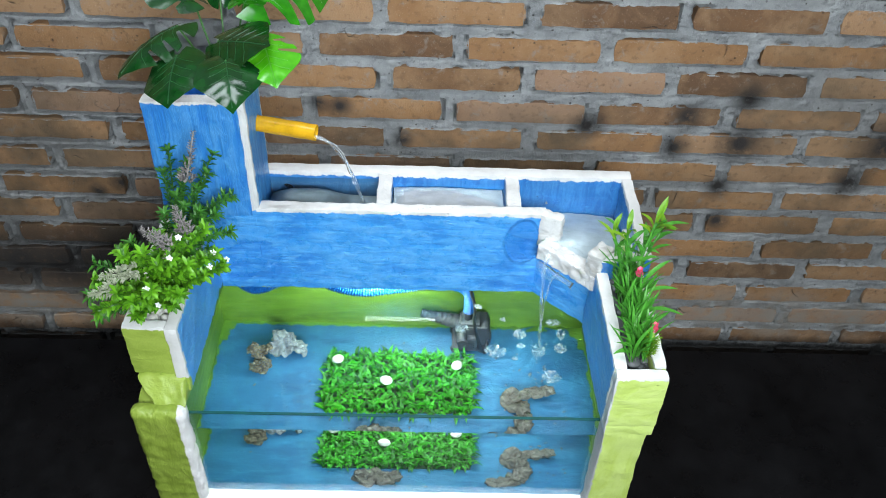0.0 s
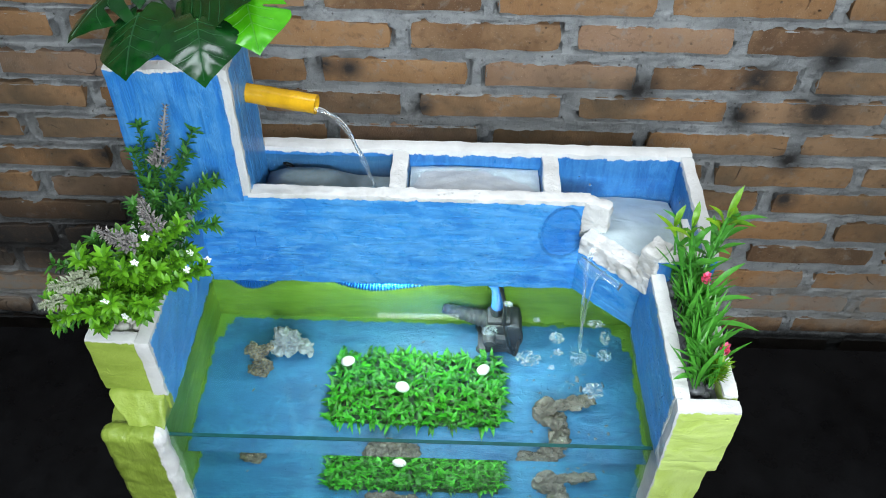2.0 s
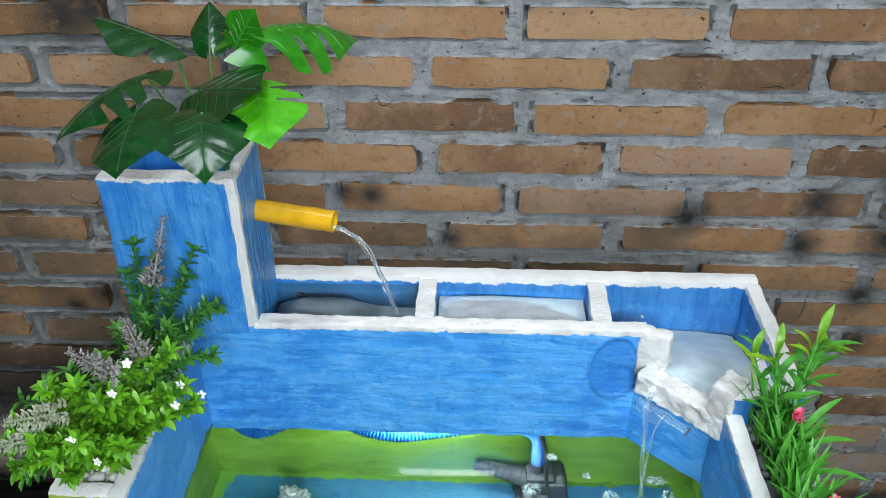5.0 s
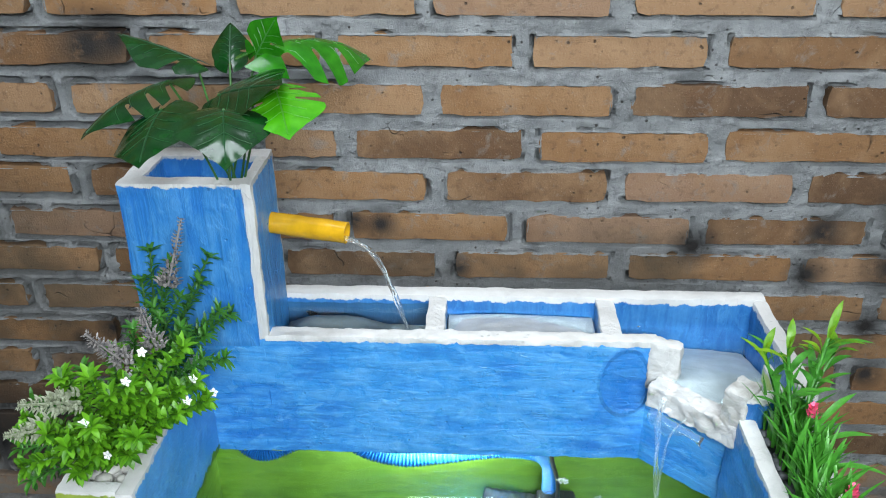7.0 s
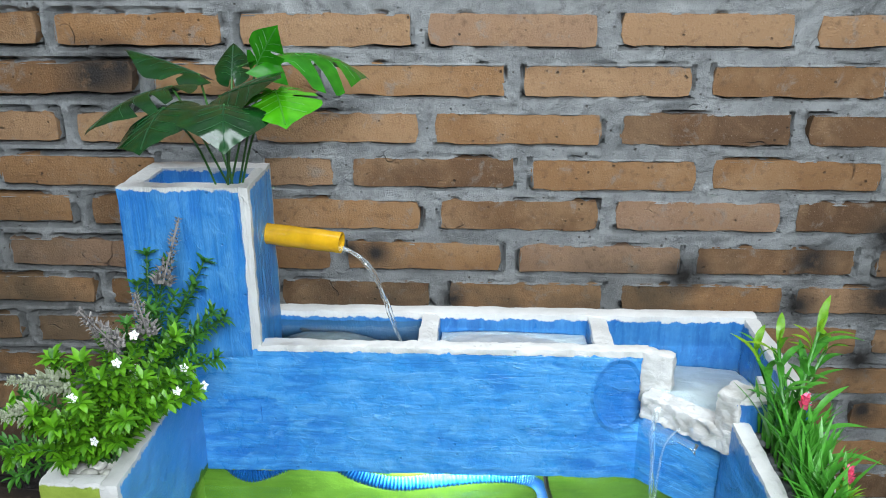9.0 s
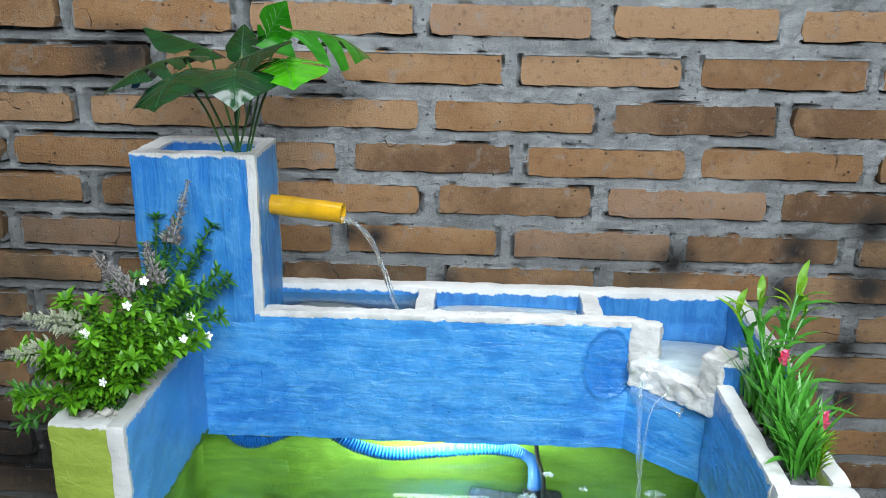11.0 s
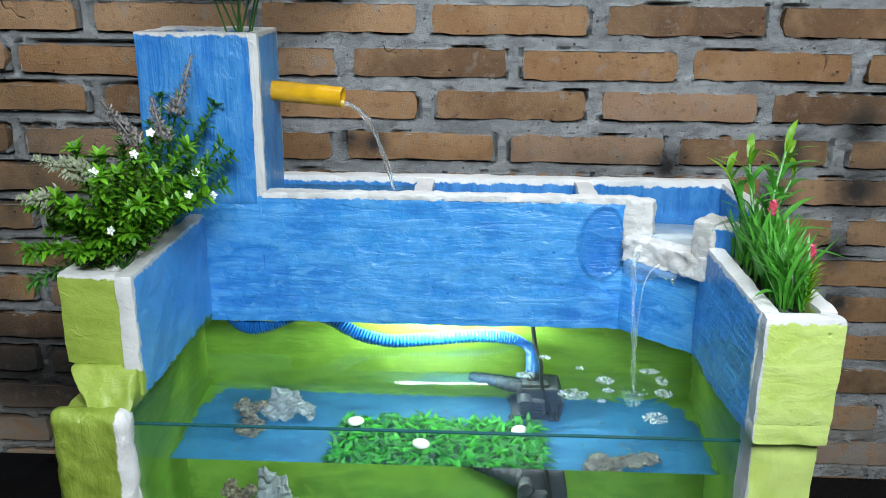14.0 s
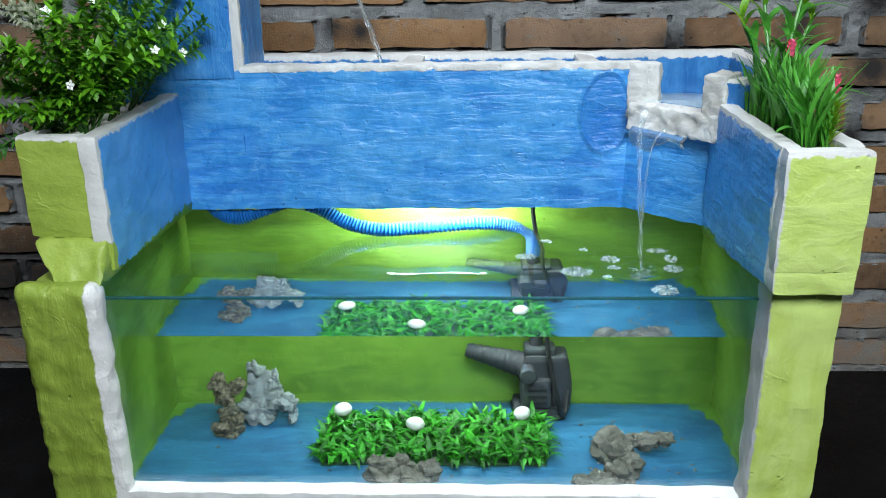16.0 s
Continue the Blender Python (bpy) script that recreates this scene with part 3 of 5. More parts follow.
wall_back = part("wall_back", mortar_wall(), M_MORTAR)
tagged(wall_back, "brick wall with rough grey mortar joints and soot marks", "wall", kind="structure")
rest = Geo()
for x0, x1, z0, z1 in ((-2.2, -1.319, GROUND, 2.6), (1.319, 2.2, GROUND, 2.6), (-1.32, 1.32, 1.169, 2.6)):
    rest.add(*box(x0, x1, WALL + 0.001, WALL + 0.15, z0, z1, 0.4, 0.002, 0))
rest.add(*box(-1.32, 1.32, WALL + 0.03, WALL + 0.15, GROUND, 1.168, 0.6, 0.002, 0))
part("wall_core", rest, M_MORTAR, wall_back)
tagged(part("wall_room", Geo().add(*box(-2.35, -2.2, -2.0, 1.37, GROUND, 2.6, 1.0, 0.002, 0)).add(*box(2.2, 2.35, -2.0, 1.37, GROUND, 2.6, 1.0, 0.002, 0)).add(*box(-2.35, 2.35, -2.15, -2.0, GROUND, 2.6, 1.0, 0.002, 0)), M_PLASTER, smooth=False), "plain grey plastered walls", "wall", kind="structure")
# the ceiling and its opening are unseen; the opening lets the overhead light in
ceil = Geo()
sx, sy = CEILING_OPENING[0], CEILING_OPENING[1]
for x0, x1, y0, y1 in ((-2.35, sx - 0.55, -2.15, 1.37), (sx + 0.55, 2.35, -2.15, 1.37), (sx - 0.55, sx + 0.55, -2.15, sy - 0.45), (sx - 0.55, sx + 0.55, sy + 0.45, 1.37)):
    ceil.add(*box(x0, x1, y0, y1, 2.6, 2.7, 1.0, 0.002, 0))
tagged(part("ceiling", ceil, M_PLASTER, smooth=False), "plain plastered ceiling with an added opening over the pond", "ceiling", kind="structure")

# ---- the pond of painted foam boards ----
pond = thing("fish_pond", "blue and lime painted foam-board fish pond with white rims", "fish pond")
WATER, BED = 0.310, 0.115

part("tank_floor", Geo().add(*box(-0.360, 0.290, 0.716, 1.045, STAND, BED, 0.012, 0.003, 0.0012)), M_FLOOR_BLUE, pond, "blue painted tank floor")
part("front_sill", Geo().add(*box(-0.335, 0.2460, 0.700, 0.722, STAND, 0.1555, 0.010, 0.003, 0.0014)), M_WHITE, pond, "rough white front sill")
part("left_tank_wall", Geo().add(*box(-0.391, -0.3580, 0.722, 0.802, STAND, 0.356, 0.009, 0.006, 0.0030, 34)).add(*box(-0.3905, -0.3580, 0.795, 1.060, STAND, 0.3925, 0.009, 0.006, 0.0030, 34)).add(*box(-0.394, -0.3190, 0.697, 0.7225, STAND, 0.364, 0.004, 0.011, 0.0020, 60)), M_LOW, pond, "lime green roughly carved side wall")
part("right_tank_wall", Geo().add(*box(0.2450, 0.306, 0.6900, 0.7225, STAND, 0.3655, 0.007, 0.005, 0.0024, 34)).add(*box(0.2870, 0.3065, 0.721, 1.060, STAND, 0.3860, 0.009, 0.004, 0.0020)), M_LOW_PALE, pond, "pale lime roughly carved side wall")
part("back_tank_wall", Geo().add(*box(-0.362, 0.290, 1.036, 1.062, STAND, 0.378, 0.010, 0.003, 0.0012)), M_TANK, pond, "green painted back wall")
part("left_lining", Geo().add(*box(-0.3605, -0.3550, 0.721, 1.040, 0.10, 0.3555, 0.009, 0.002, 0.0010)).add(*box(-0.3605, -0.3552, 0.806, 1.040, 0.3550, 0.3900, 0.009, 0.001, 0.0010)), M_TANK, pond, "green inner side")
part("right_lining", Geo().add(*box(0.2840, 0.2890, 0.721, 1.040, 0.10, 0.384, 0.009, 0.002, 0.0010)), M_TANK, pond, "green inner side")
def rising(verts, faces, y0, y1, lift):
    """Lifts a board's lower edge towards its front end at y0."""
    return [(x, y, z + lift * min(1.0, max(0.0, (y1 - y) / (y1 - y0))) * min(1.0, max(0.0, (0.485 - z) / 0.135))) for x, y, z in verts], faces


def broken(verts, faces):
    """Draws a block forward to a wedge at its foot, as a corner broken off askew."""
    out = []
    for v in verts:
        k = min(1.0, max(0.0, (0.390 - v[2]) / 0.034))
        out.append((-0.3205 + (v[0] + 0.3205) * (1 - 0.42 * k), v[1] - 0.028 * k, v[2]))
    return out, faces


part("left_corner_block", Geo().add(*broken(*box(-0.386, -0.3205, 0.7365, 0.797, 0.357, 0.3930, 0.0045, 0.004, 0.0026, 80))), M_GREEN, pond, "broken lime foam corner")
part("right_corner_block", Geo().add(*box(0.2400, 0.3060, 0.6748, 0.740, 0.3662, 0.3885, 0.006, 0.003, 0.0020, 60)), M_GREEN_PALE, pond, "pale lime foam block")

# planters
part("planter_board", Geo().add(*rising(*box(-0.3345, -0.3170, 0.739, 0.962, 0.350, 0.4850, 0.007, 0.003, 0.0016), 0.739, 0.962, 0.012)), M_LEFT_BOARD, pond, "blue board with a white end and rim")
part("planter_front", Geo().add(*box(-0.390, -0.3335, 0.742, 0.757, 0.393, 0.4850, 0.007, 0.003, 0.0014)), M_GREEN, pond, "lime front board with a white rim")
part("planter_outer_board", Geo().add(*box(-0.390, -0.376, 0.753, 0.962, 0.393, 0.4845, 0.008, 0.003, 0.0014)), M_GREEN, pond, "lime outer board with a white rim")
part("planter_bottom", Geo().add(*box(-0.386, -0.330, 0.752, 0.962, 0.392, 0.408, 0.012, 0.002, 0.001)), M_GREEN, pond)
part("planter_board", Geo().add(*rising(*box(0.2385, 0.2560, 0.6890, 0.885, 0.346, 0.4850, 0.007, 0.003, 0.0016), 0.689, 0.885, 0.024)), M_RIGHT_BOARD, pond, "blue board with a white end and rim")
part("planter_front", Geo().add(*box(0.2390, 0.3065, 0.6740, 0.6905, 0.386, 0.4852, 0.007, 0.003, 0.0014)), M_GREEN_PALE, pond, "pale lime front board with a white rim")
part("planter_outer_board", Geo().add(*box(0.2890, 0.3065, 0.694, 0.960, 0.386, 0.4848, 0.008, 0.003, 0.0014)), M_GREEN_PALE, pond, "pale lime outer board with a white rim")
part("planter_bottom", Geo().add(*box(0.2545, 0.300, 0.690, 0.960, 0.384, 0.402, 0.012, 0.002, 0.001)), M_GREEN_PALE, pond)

# filter trough over the back of the tank
part("trough_front", Geo().add(*box(-0.3780, 0.1700, 0.9550, 0.9660, 0.3515, 0.5115, 0.006, 0.002, 0.0016)), M_PANEL, pond, "blue brushed front panel")
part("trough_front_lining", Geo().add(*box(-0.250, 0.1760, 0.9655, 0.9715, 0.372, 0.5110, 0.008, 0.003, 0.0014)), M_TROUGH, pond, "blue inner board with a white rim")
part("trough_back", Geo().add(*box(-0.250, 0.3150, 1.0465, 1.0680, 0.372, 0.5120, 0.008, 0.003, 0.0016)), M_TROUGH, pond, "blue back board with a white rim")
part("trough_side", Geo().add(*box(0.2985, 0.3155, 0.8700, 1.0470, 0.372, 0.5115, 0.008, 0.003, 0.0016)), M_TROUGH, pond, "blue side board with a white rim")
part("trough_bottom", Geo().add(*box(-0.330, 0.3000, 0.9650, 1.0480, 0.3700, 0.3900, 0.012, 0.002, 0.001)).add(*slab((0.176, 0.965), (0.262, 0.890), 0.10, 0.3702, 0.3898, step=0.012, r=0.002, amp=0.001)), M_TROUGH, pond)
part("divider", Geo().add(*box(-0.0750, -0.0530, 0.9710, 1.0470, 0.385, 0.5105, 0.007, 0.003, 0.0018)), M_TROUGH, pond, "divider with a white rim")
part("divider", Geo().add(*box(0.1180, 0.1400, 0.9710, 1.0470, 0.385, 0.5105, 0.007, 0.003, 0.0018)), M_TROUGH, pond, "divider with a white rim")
part("corner_panel", Geo().add(*slab((0.1660, 0.9580), (0.2560, 0.8760), 0.012, 0.352, 0.462, step=0.006, r=0.002, amp=0.0016)), M_PANEL, pond, "blue slanting panel under the spout")
spout = part("spout", Geo().add(*slab((0.1640, 0.9340), (0.2400, 0.8625), 0.024, 0.447, 0.4735, step=0.0025, r=0.002, amp=0.0024, freq=110)), M_SCAR, pond, "rough white carved spout lip")
part("spout_post", Geo().add(*slab((0.1655, 0.9535), (0.1965, 0.9410), 0.0170, 0.4520, 0.5132, step=0.003, r=0.002, amp=0.0016, freq=130)), M_SCAR, pond, "white carved end post")
part("spout_post", Geo().add(*slab((0.2250, 0.8770), (0.2430, 0.8600), 0.032, 0.446, 0.5120, step=0.003, r=0.002, amp=0.0016, freq=130)), M_SCAR, pond, "white carved end post")
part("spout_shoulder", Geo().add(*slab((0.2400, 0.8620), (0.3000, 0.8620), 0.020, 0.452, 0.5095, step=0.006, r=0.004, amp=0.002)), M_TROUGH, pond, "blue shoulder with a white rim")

# inlet tower
part("rim", Geo().add(*box(-0.2480, 0.1760, 0.9540, 0.9720, 0.5050, 0.5130, 0.0035, 0.002, 0.0017, 75)), M_WHITE, pond, "rough white painted rim")
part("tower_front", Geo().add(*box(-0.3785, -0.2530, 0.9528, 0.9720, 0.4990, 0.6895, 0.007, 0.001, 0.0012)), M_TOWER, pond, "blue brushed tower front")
part("tower_side", Geo().add(*box(-0.2560, -0.2425, 0.9550, 1.0530, 0.376, 0.6900, 0.007, 0.003, 0.0014)), M_TOWER_SIDE, pond, "blue side board with white edges")
part("tower_side", Geo().add(*box(-0.3785, -0.3570, 0.9665, 1.0530, 0.350, 0.6895, 0.008, 0.003, 0.0014)), M_TOWER_SIDE, pond, "blue side board with white edges")
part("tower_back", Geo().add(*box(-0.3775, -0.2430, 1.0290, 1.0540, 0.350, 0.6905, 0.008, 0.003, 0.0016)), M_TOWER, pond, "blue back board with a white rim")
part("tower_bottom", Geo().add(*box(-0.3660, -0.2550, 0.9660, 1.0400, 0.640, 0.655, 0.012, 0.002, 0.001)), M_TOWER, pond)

# front glass
pane = part("front_glass", Geo().add(*box(-0.3275, 0.2500, 0.7125, 0.7165, 0.150, 0.3470, 0.6, 0.0002, 0)), M_PANE, pond, "clear glass front pane", smooth=False)
pane.visible_shadow = False
part("glass_edge", Geo().add(*box(-0.3275, 0.2500, 0.7124, 0.7167, 0.3466, 0.3480, 0.6, 0.0002, 0)), M_GLASS_EDGE, pane, "dark green polished glass edge", smooth=False)


# ---- water ----
def ripple(x, y):
    d = math.hypot(x - 0.178, y - 0.884)
    return 0.0008 * math.sin(d * 420) * math.exp(-d * 26) + 0.00010 * noise.noise(Vector((x * 26, y * 26, 1))) + 0.00003 * noise.noise(Vector((x * 90, y * 90, 2)))


def water_body(x0, x1, y0, y1, z0, z1, n, m, wave):
    g = Geo()
    verts = [(x0 + (x1 - x0) * i / n, y0 + (y1 - y0) * j / m, z1 + wave(x0 + (x1 - x0) * i / n, y0 + (y1 - y0) * j / m)) for j in range(m + 1) for i in range(n + 1)]
    g.add(verts, [(j * (n + 1) + i, j * (n + 1) + i + 1, (j + 1) * (n + 1) + i + 1, (j + 1) * (n + 1) + i) for j in range(m) for i in range(n)])
    c = [(x0, y0, z0), (x1, y0, z0), (x1, y1, z0), (x0, y1, z0), (x0, y0, z1), (x1, y0, z1), (x1, y1, z1), (x0, y1, z1)]
    g.add(c, [(3, 2, 1, 0)])
    for q in ((0, 1, 5, 4), (1, 2, 6, 5), (2, 3, 7, 6), (3, 0, 4, 7)):
        g.add([c[i] for i in q], [(0, 1, 2, 3)])
    return g


pool = part("pond_water", water_body(-0.3565, 0.2860, 0.7172, 1.0375, BED - 0.004, WATER, 130, 80, ripple), M_WATER)
tagged(pool, "clear still water filling the glass-fronted tank", "water", kind="structure")
pool.visible_shadow = False


def calm(x, y):
    return 0.0004 * noise.noise(Vector((x * 60, y * 60, 5)))


for x0, x1, z in ((-0.2435, -0.0745, 0.4985), (-0.0560, 0.1195, 0.4930)):
    w = part("trough_water", water_body(x0, x1, 0.9705, 1.0475, 0.40, z, 30, 14, calm), M_WATER)
    tagged(w, "shallow water over filter wool in a trough cell", "water", group="water in the trough cells", kind="structure")
    w.visible_shadow = False


def prism(outline, z0, z1):
    n = len(outline)
    g = Geo().add([(x, y, z1) for x, y in outline], [tuple(range(n))]).add([(x, y, z0) for x, y in outline], [tuple(range(n))[::-1]])
    for i in range(n):
        a, b = outline[i], outline[(i + 1) % n]
        g.add([(*a, z0), (*b, z0), (*b, z1), (*a, z1)], [(0, 1, 2, 3)])
    return g


CELL = [(0.1375, 0.9705), (0.1795, 0.9705), (0.1795, 0.9500), (0.2500, 0.8840), (0.2995, 0.8840), (0.2995, 1.0475), (0.1375, 1.0475)]
w = part("trough_water", prism(CELL, 0.40, 0.4745), M_WATER, smooth=False)
tagged(w, "shallow water over filter wool behind the spout", "water", group="water in the trough cells", kind="structure")
w.visible_shadow = False

# filter wool in the trough
def wool(x0, x1, y0, y1, z0, lift, seed):
    """A soft wad, highest towards one side, filling a cell."""
    n, m = 30, 16
    verts, faces = [], []
    for j in range(m + 1):
        for i in range(n + 1):
            u, v = i / n, j / m
            edge = min(1.0, 4 * min(u, 1 - u, v, 1 - v) + 0.70)
            p = Vector((x0 + (x1 - x0) * u, y0 + (y1 - y0) * v, 0))
            verts.append((p.x, p.y, z0 + lift(u, v) * edge + 0.002 * noise.noise(p * 60 + Vector((seed, 0, 0)))))
    faces = [(j * (n + 1) + i, j * (n + 1) + i + 1, (j + 1) * (n + 1) + i + 1, (j + 1) * (n + 1) + i) for j in range(m) for i in range(n)]
    g = Geo().add(verts, faces)
    b = len(verts)
    rim = [i for i in range(n + 1)] + [j * (n + 1) + n for j in range(1, m + 1)] + [m * (n + 1) + i for i in range(n - 1, -1, -1)] + [j * (n + 1) for j in range(m - 1, 0, -1)]
    g.add([(verts[i][0], verts[i][1], 0.392) for i in rim], [])
    k = len(rim)
    g.f.extend((rim[i], b + i, b + (i + 1) % k, rim[(i + 1) % k]) for i in range(k))
    g.m.extend([0] * k)
    return g


for x0, x1, y0, z0, lift in ((-0.240, -0.077, 0.974, 0.446, lambda u, v: 0.046 * math.exp(-((u - 0.34) / 0.34) ** 4 - ((v - 0.42) / 0.60) ** 4)),
                             (-0.051, 0.116, 0.974, 0.470, lambda u, v: 0.032 - 0.016 * v + 0.004 * math.sin(4 * u))):
    first = x0 < -0.2
    tagged(part("filter_wool", wool(x0, x1, y0, 1.045, z0, lift, x0 * 50), M_WOOL_DIRTY if first else M_WOOL), "grey dirty filter wool under water in a trough cell" if first else "white wet filter wool packed in a trough cell", "filter wool", group="filter wool in the trough")


def spout_wool():
    """The wad behind the spout: its plan follows the slanting corner, its top falls away to the back and the side."""
    n, m = 26, 30
    verts = []
    for j in range(m + 1):
        y = 0.8890 + 0.1550 * j / m
        left = 0.1420 if y > 0.972 else 0.1815 if y > 0.9500 else 0.1815 + (0.9500 - y) * 1.10
        for i in range(n + 1):
            x = left + (0.2960 - left) * i / n
            u, v = (x - 0.141) / 0.15, j / m
            p = Vector((x, y, 0))
            verts.append((x, y, 0.4705 - 0.052 * max(0, v - 0.35) ** 1.3 * 1.7 - 0.012 * max(0, u - 0.55) ** 1.5 * 3 + 0.0025 * noise.noise(p * 45) + 0.001 * noise.noise(p * 130)))
    g = Geo().add(verts, [(j * (n + 1) + i, j * (n + 1) + i + 1, (j + 1) * (n + 1) + i + 1, (j + 1) * (n + 1) + i) for j in range(m) for i in range(n)])
    rim = [i for i in range(n + 1)] + [j * (n + 1) + n for j in range(1, m + 1)] + [m * (n + 1) + i for i in range(n - 1, -1, -1)] + [j * (n + 1) for j in range(m - 1, 0, -1)]
    b, k = len(verts), len(rim)
    g.add([(verts[i][0], verts[i][1], 0.392) for i in rim], [])
    g.f.extend((rim[i], b + i, b + (i + 1) % k, rim[(i + 1) % k]) for i in range(k))
    g.m.extend([0] * k)
    return g


tagged(part("filter_wool", spout_wool(), M_WOOL), "white wet filter wool behind the carved spout", "filter wool", group="filter wool in the trough")

# yellow inlet pipe in the tower's side, and the falling water
pipe_line = [Vector((-0.2600, 1.0150, 0.6215)).lerp(Vector((-0.1580, 0.9990, 0.6155)), i / 9) for i in range(10)]
pv, pf = tube(pipe_line, lambda i: 0.0118 + 0.0003 * math.sin(i * 2.1), 20, False)
iv, jf = tube(pipe_line, 0.0096, 20, False)
g = Geo().add(pv, pf).add(iv, [q[::-1] for q in jf])
end = len(pv)
g.f.extend((180 + s, end + 180 + s, end + 180 + (s + 1) % 20, 180 + (s + 1) % 20) for s in range(20))
g.m.extend([0] * 20)
inlet = tagged(part("inlet_pipe", g, M_YELLOW), "yellow bamboo inlet pipe stuck in the blue tower", "pipe")


def stream(name, points, width, label, twist=9.0):
    """Falling water: a twisting, narrowing rope of clear water."""
    line = spline(points, 46)
    g = Geo()
    for k in range(2):
        pts = []
        for i, p in enumerate(line):
            a = i / 45 * twist + k * math.pi
            pts.append(p + Vector((math.cos(a), math.sin(a), 0)) * width * 0.40 + Vector((noise.noise(p * 90), noise.noise(p * 90 + Vector((5, 5, 5))), 0)) * width * 0.35)
        g.add(*tube(pts, lambda i: width * (0.62 - 0.25 * i / 45) * (1 + 0.35 * noise.noise(line[i] * 130 + Vector((k, 0, 0)))), 9))
    ob = part(name, g, M_FALL)
    ob.visible_shadow = False
    return tagged(ob, label, "water")


stream("falling_water", [(-0.166, 0.9995, 0.6100), (-0.148, 0.9965, 0.6065), (-0.128, 0.995, 0.5890), (-0.113, 0.9945, 0.5550), (-0.103, 0.994, 0.5250), (-0.094, 0.994, 0.4900)], 0.0040, "clear water arcing out of the yellow pipe")
stream("falling_water", [(0.186, 0.924, 0.4730), (0.176, 0.911, 0.4620), (0.1735, 0.905, 0.4420), (0.1745, 0.895, 0.3950), (0.1770, 0.887, 0.3480), (0.1785, 0.883, 0.3080)], 0.0036, "clear water falling from the carved spout", 14.0)
stream("water_thread", [(0.204, 0.902, 0.4560), (0.194, 0.898, 0.4500), (0.184, 0.896, 0.4350), (0.1795, 0.892, 0.4000), (0.1780, 0.888, 0.3600)], 0.0016, "thin thread of water beside the main fall", 3.0)
sheet = Geo()
rows = []
for i in range(15):
    u = i / 14
    a = Vector((0.172 + 0.046 * u, 0.926 - 0.044 * u, 0.452 - 0.003 * u))
    drop = 0.014 + 0.008 * math.sin(u * 6) + 0.004 * noise.noise(Vector((u * 9, 0, 0)))
    out = Vector((-0.69, -0.73, 0))
    rows.append([a + out * 0.006, a + out * 0.013 - Vector((0, 0, 0.004)), a + out * 0.012 - Vector((0, 0, drop * 0.7)), a + out * 0.010 - Vector((0, 0, drop))])
for r in rows:
    sheet.v.extend(tuple(p) for p in r)
sheet.f = [(i * 4 + k, i * 4 + k + 1, i * 4 + k + 5, i * 4 + k + 4) for i in range(14) for k in range(3)]
sheet.m = [0] * len(sheet.f)
film_ob = part("water_sheet", sheet, M_FALL)
film_ob.modifiers.new("thick", "SOLIDIFY").thickness = 0.0005
film_ob.visible_shadow = False
tagged(film_ob, "thin curtain of water spilling over the spout lip", "water")

# lamp under the trough
led = thing("strip_lamp", "lit white strip lamp under the filter trough", "lamp")
part("case", Geo().add(*box(-0.1030, 0.0210, 0.9690, 0.9770, 0.3570, 0.3698, 0.01, 0.002, 0)), M_LED_CASE, led)
part("lit_face", Geo().add([(-0.1000, 0.9788, 0.3560), (-0.1000, 0.9899, 0.3690), (0.0180, 0.9899, 0.3690), (0.0180, 0.9788, 0.3560)], [(0, 1, 2, 3)]), M_LED, led, "glowing white face", smooth=False)
# added glow of its own strength, so the water mirrors a faint white band
part("frosted_underside", Geo().add(*box(-0.1000, 0.0180, 0.9700, 0.9782, 0.3545, 0.3568, 0.02, 0.0005, 0)), M_REFLECTION_GLOW, led, "dim glowing strip added for the water's reflection", smooth=False)

# ---- under water ----
pump = thing("submersible_pump", "black plastic submersible pump standing on the tank floor", "pump")


def askew(verts, faces):
    """Widens the housing towards its waist and draws in its foot."""
    return [(0.086 + (x - 0.086) * (0.84 + 0.20 * math.sin(math.pi * min(1.0, max(0.0, (z - 0.105) / 0.085)))), y, z) for x, y, z in verts], faces


part("body", Geo().add(*askew(*box(0.057, 0.114, 0.984, 1.026, BED + 0.004, 0.192, 0.005, 0.005, 0.0003))), M_BLACK, pump)
part("foot", Geo().add(*box(0.048, 0.106, 0.976, 1.028, BED + 0.002, BED + 0.014, 0.005, 0.003, 0.0002)), M_BLACK, pump, "flat foot of the housing")
part("front_cover", Geo().add(*box(0.058, 0.092, 0.974, 0.988, BED + 0.014, 0.166, 0.005, 0.005, 0.0003)), M_BLACK, pump)
part("top_cap", Geo().add(*box(0.060, 0.096, 0.988, 1.020, 0.188, 0.200, 0.004, 0.004, 0.0002)), M_BLACK, pump)
nozzle = [Vector((0.060, 1.010, 0.172)).lerp(Vector((-0.006, 1.020, 0.187)), i / 31) for i in range(32)]
part("intake", Geo().add(*tube(nozzle, lambda i: 0.0152 - 0.0074 * i / 31 + (0.0011 if i % 4 < 2 else 0.0), 18)), M_BLACK, pump, "ribbed tapering intake")
part("outlet", Geo().add(*tube([(0.074, 1.004, 0.186), (0.074, 1.005, 0.200), (0.0745, 1.006, 0.228)], 0.0080, 14)), M_BLACK, pump)
part("regulator", Geo().add(*tube([(0.064, 0.980, 0.176), (0.064, 0.962, 0.175)], 0.0088, 18)).add(*tube([(0.064, 0.964, 0.175), (0.064, 0.9605, 0.175)], lambda i: 0.0102 - 0.002 * i, 18)), M_BLACK, pump, "round flow regulator")
for z in (0.136, 0.144, 0.152):
    part("slot", Geo().add(*box(0.064, 0.086, 0.9728, 0.9745, z, z + 0.0022, 0.02, 0.0003, 0)), M_CABLE, pump)
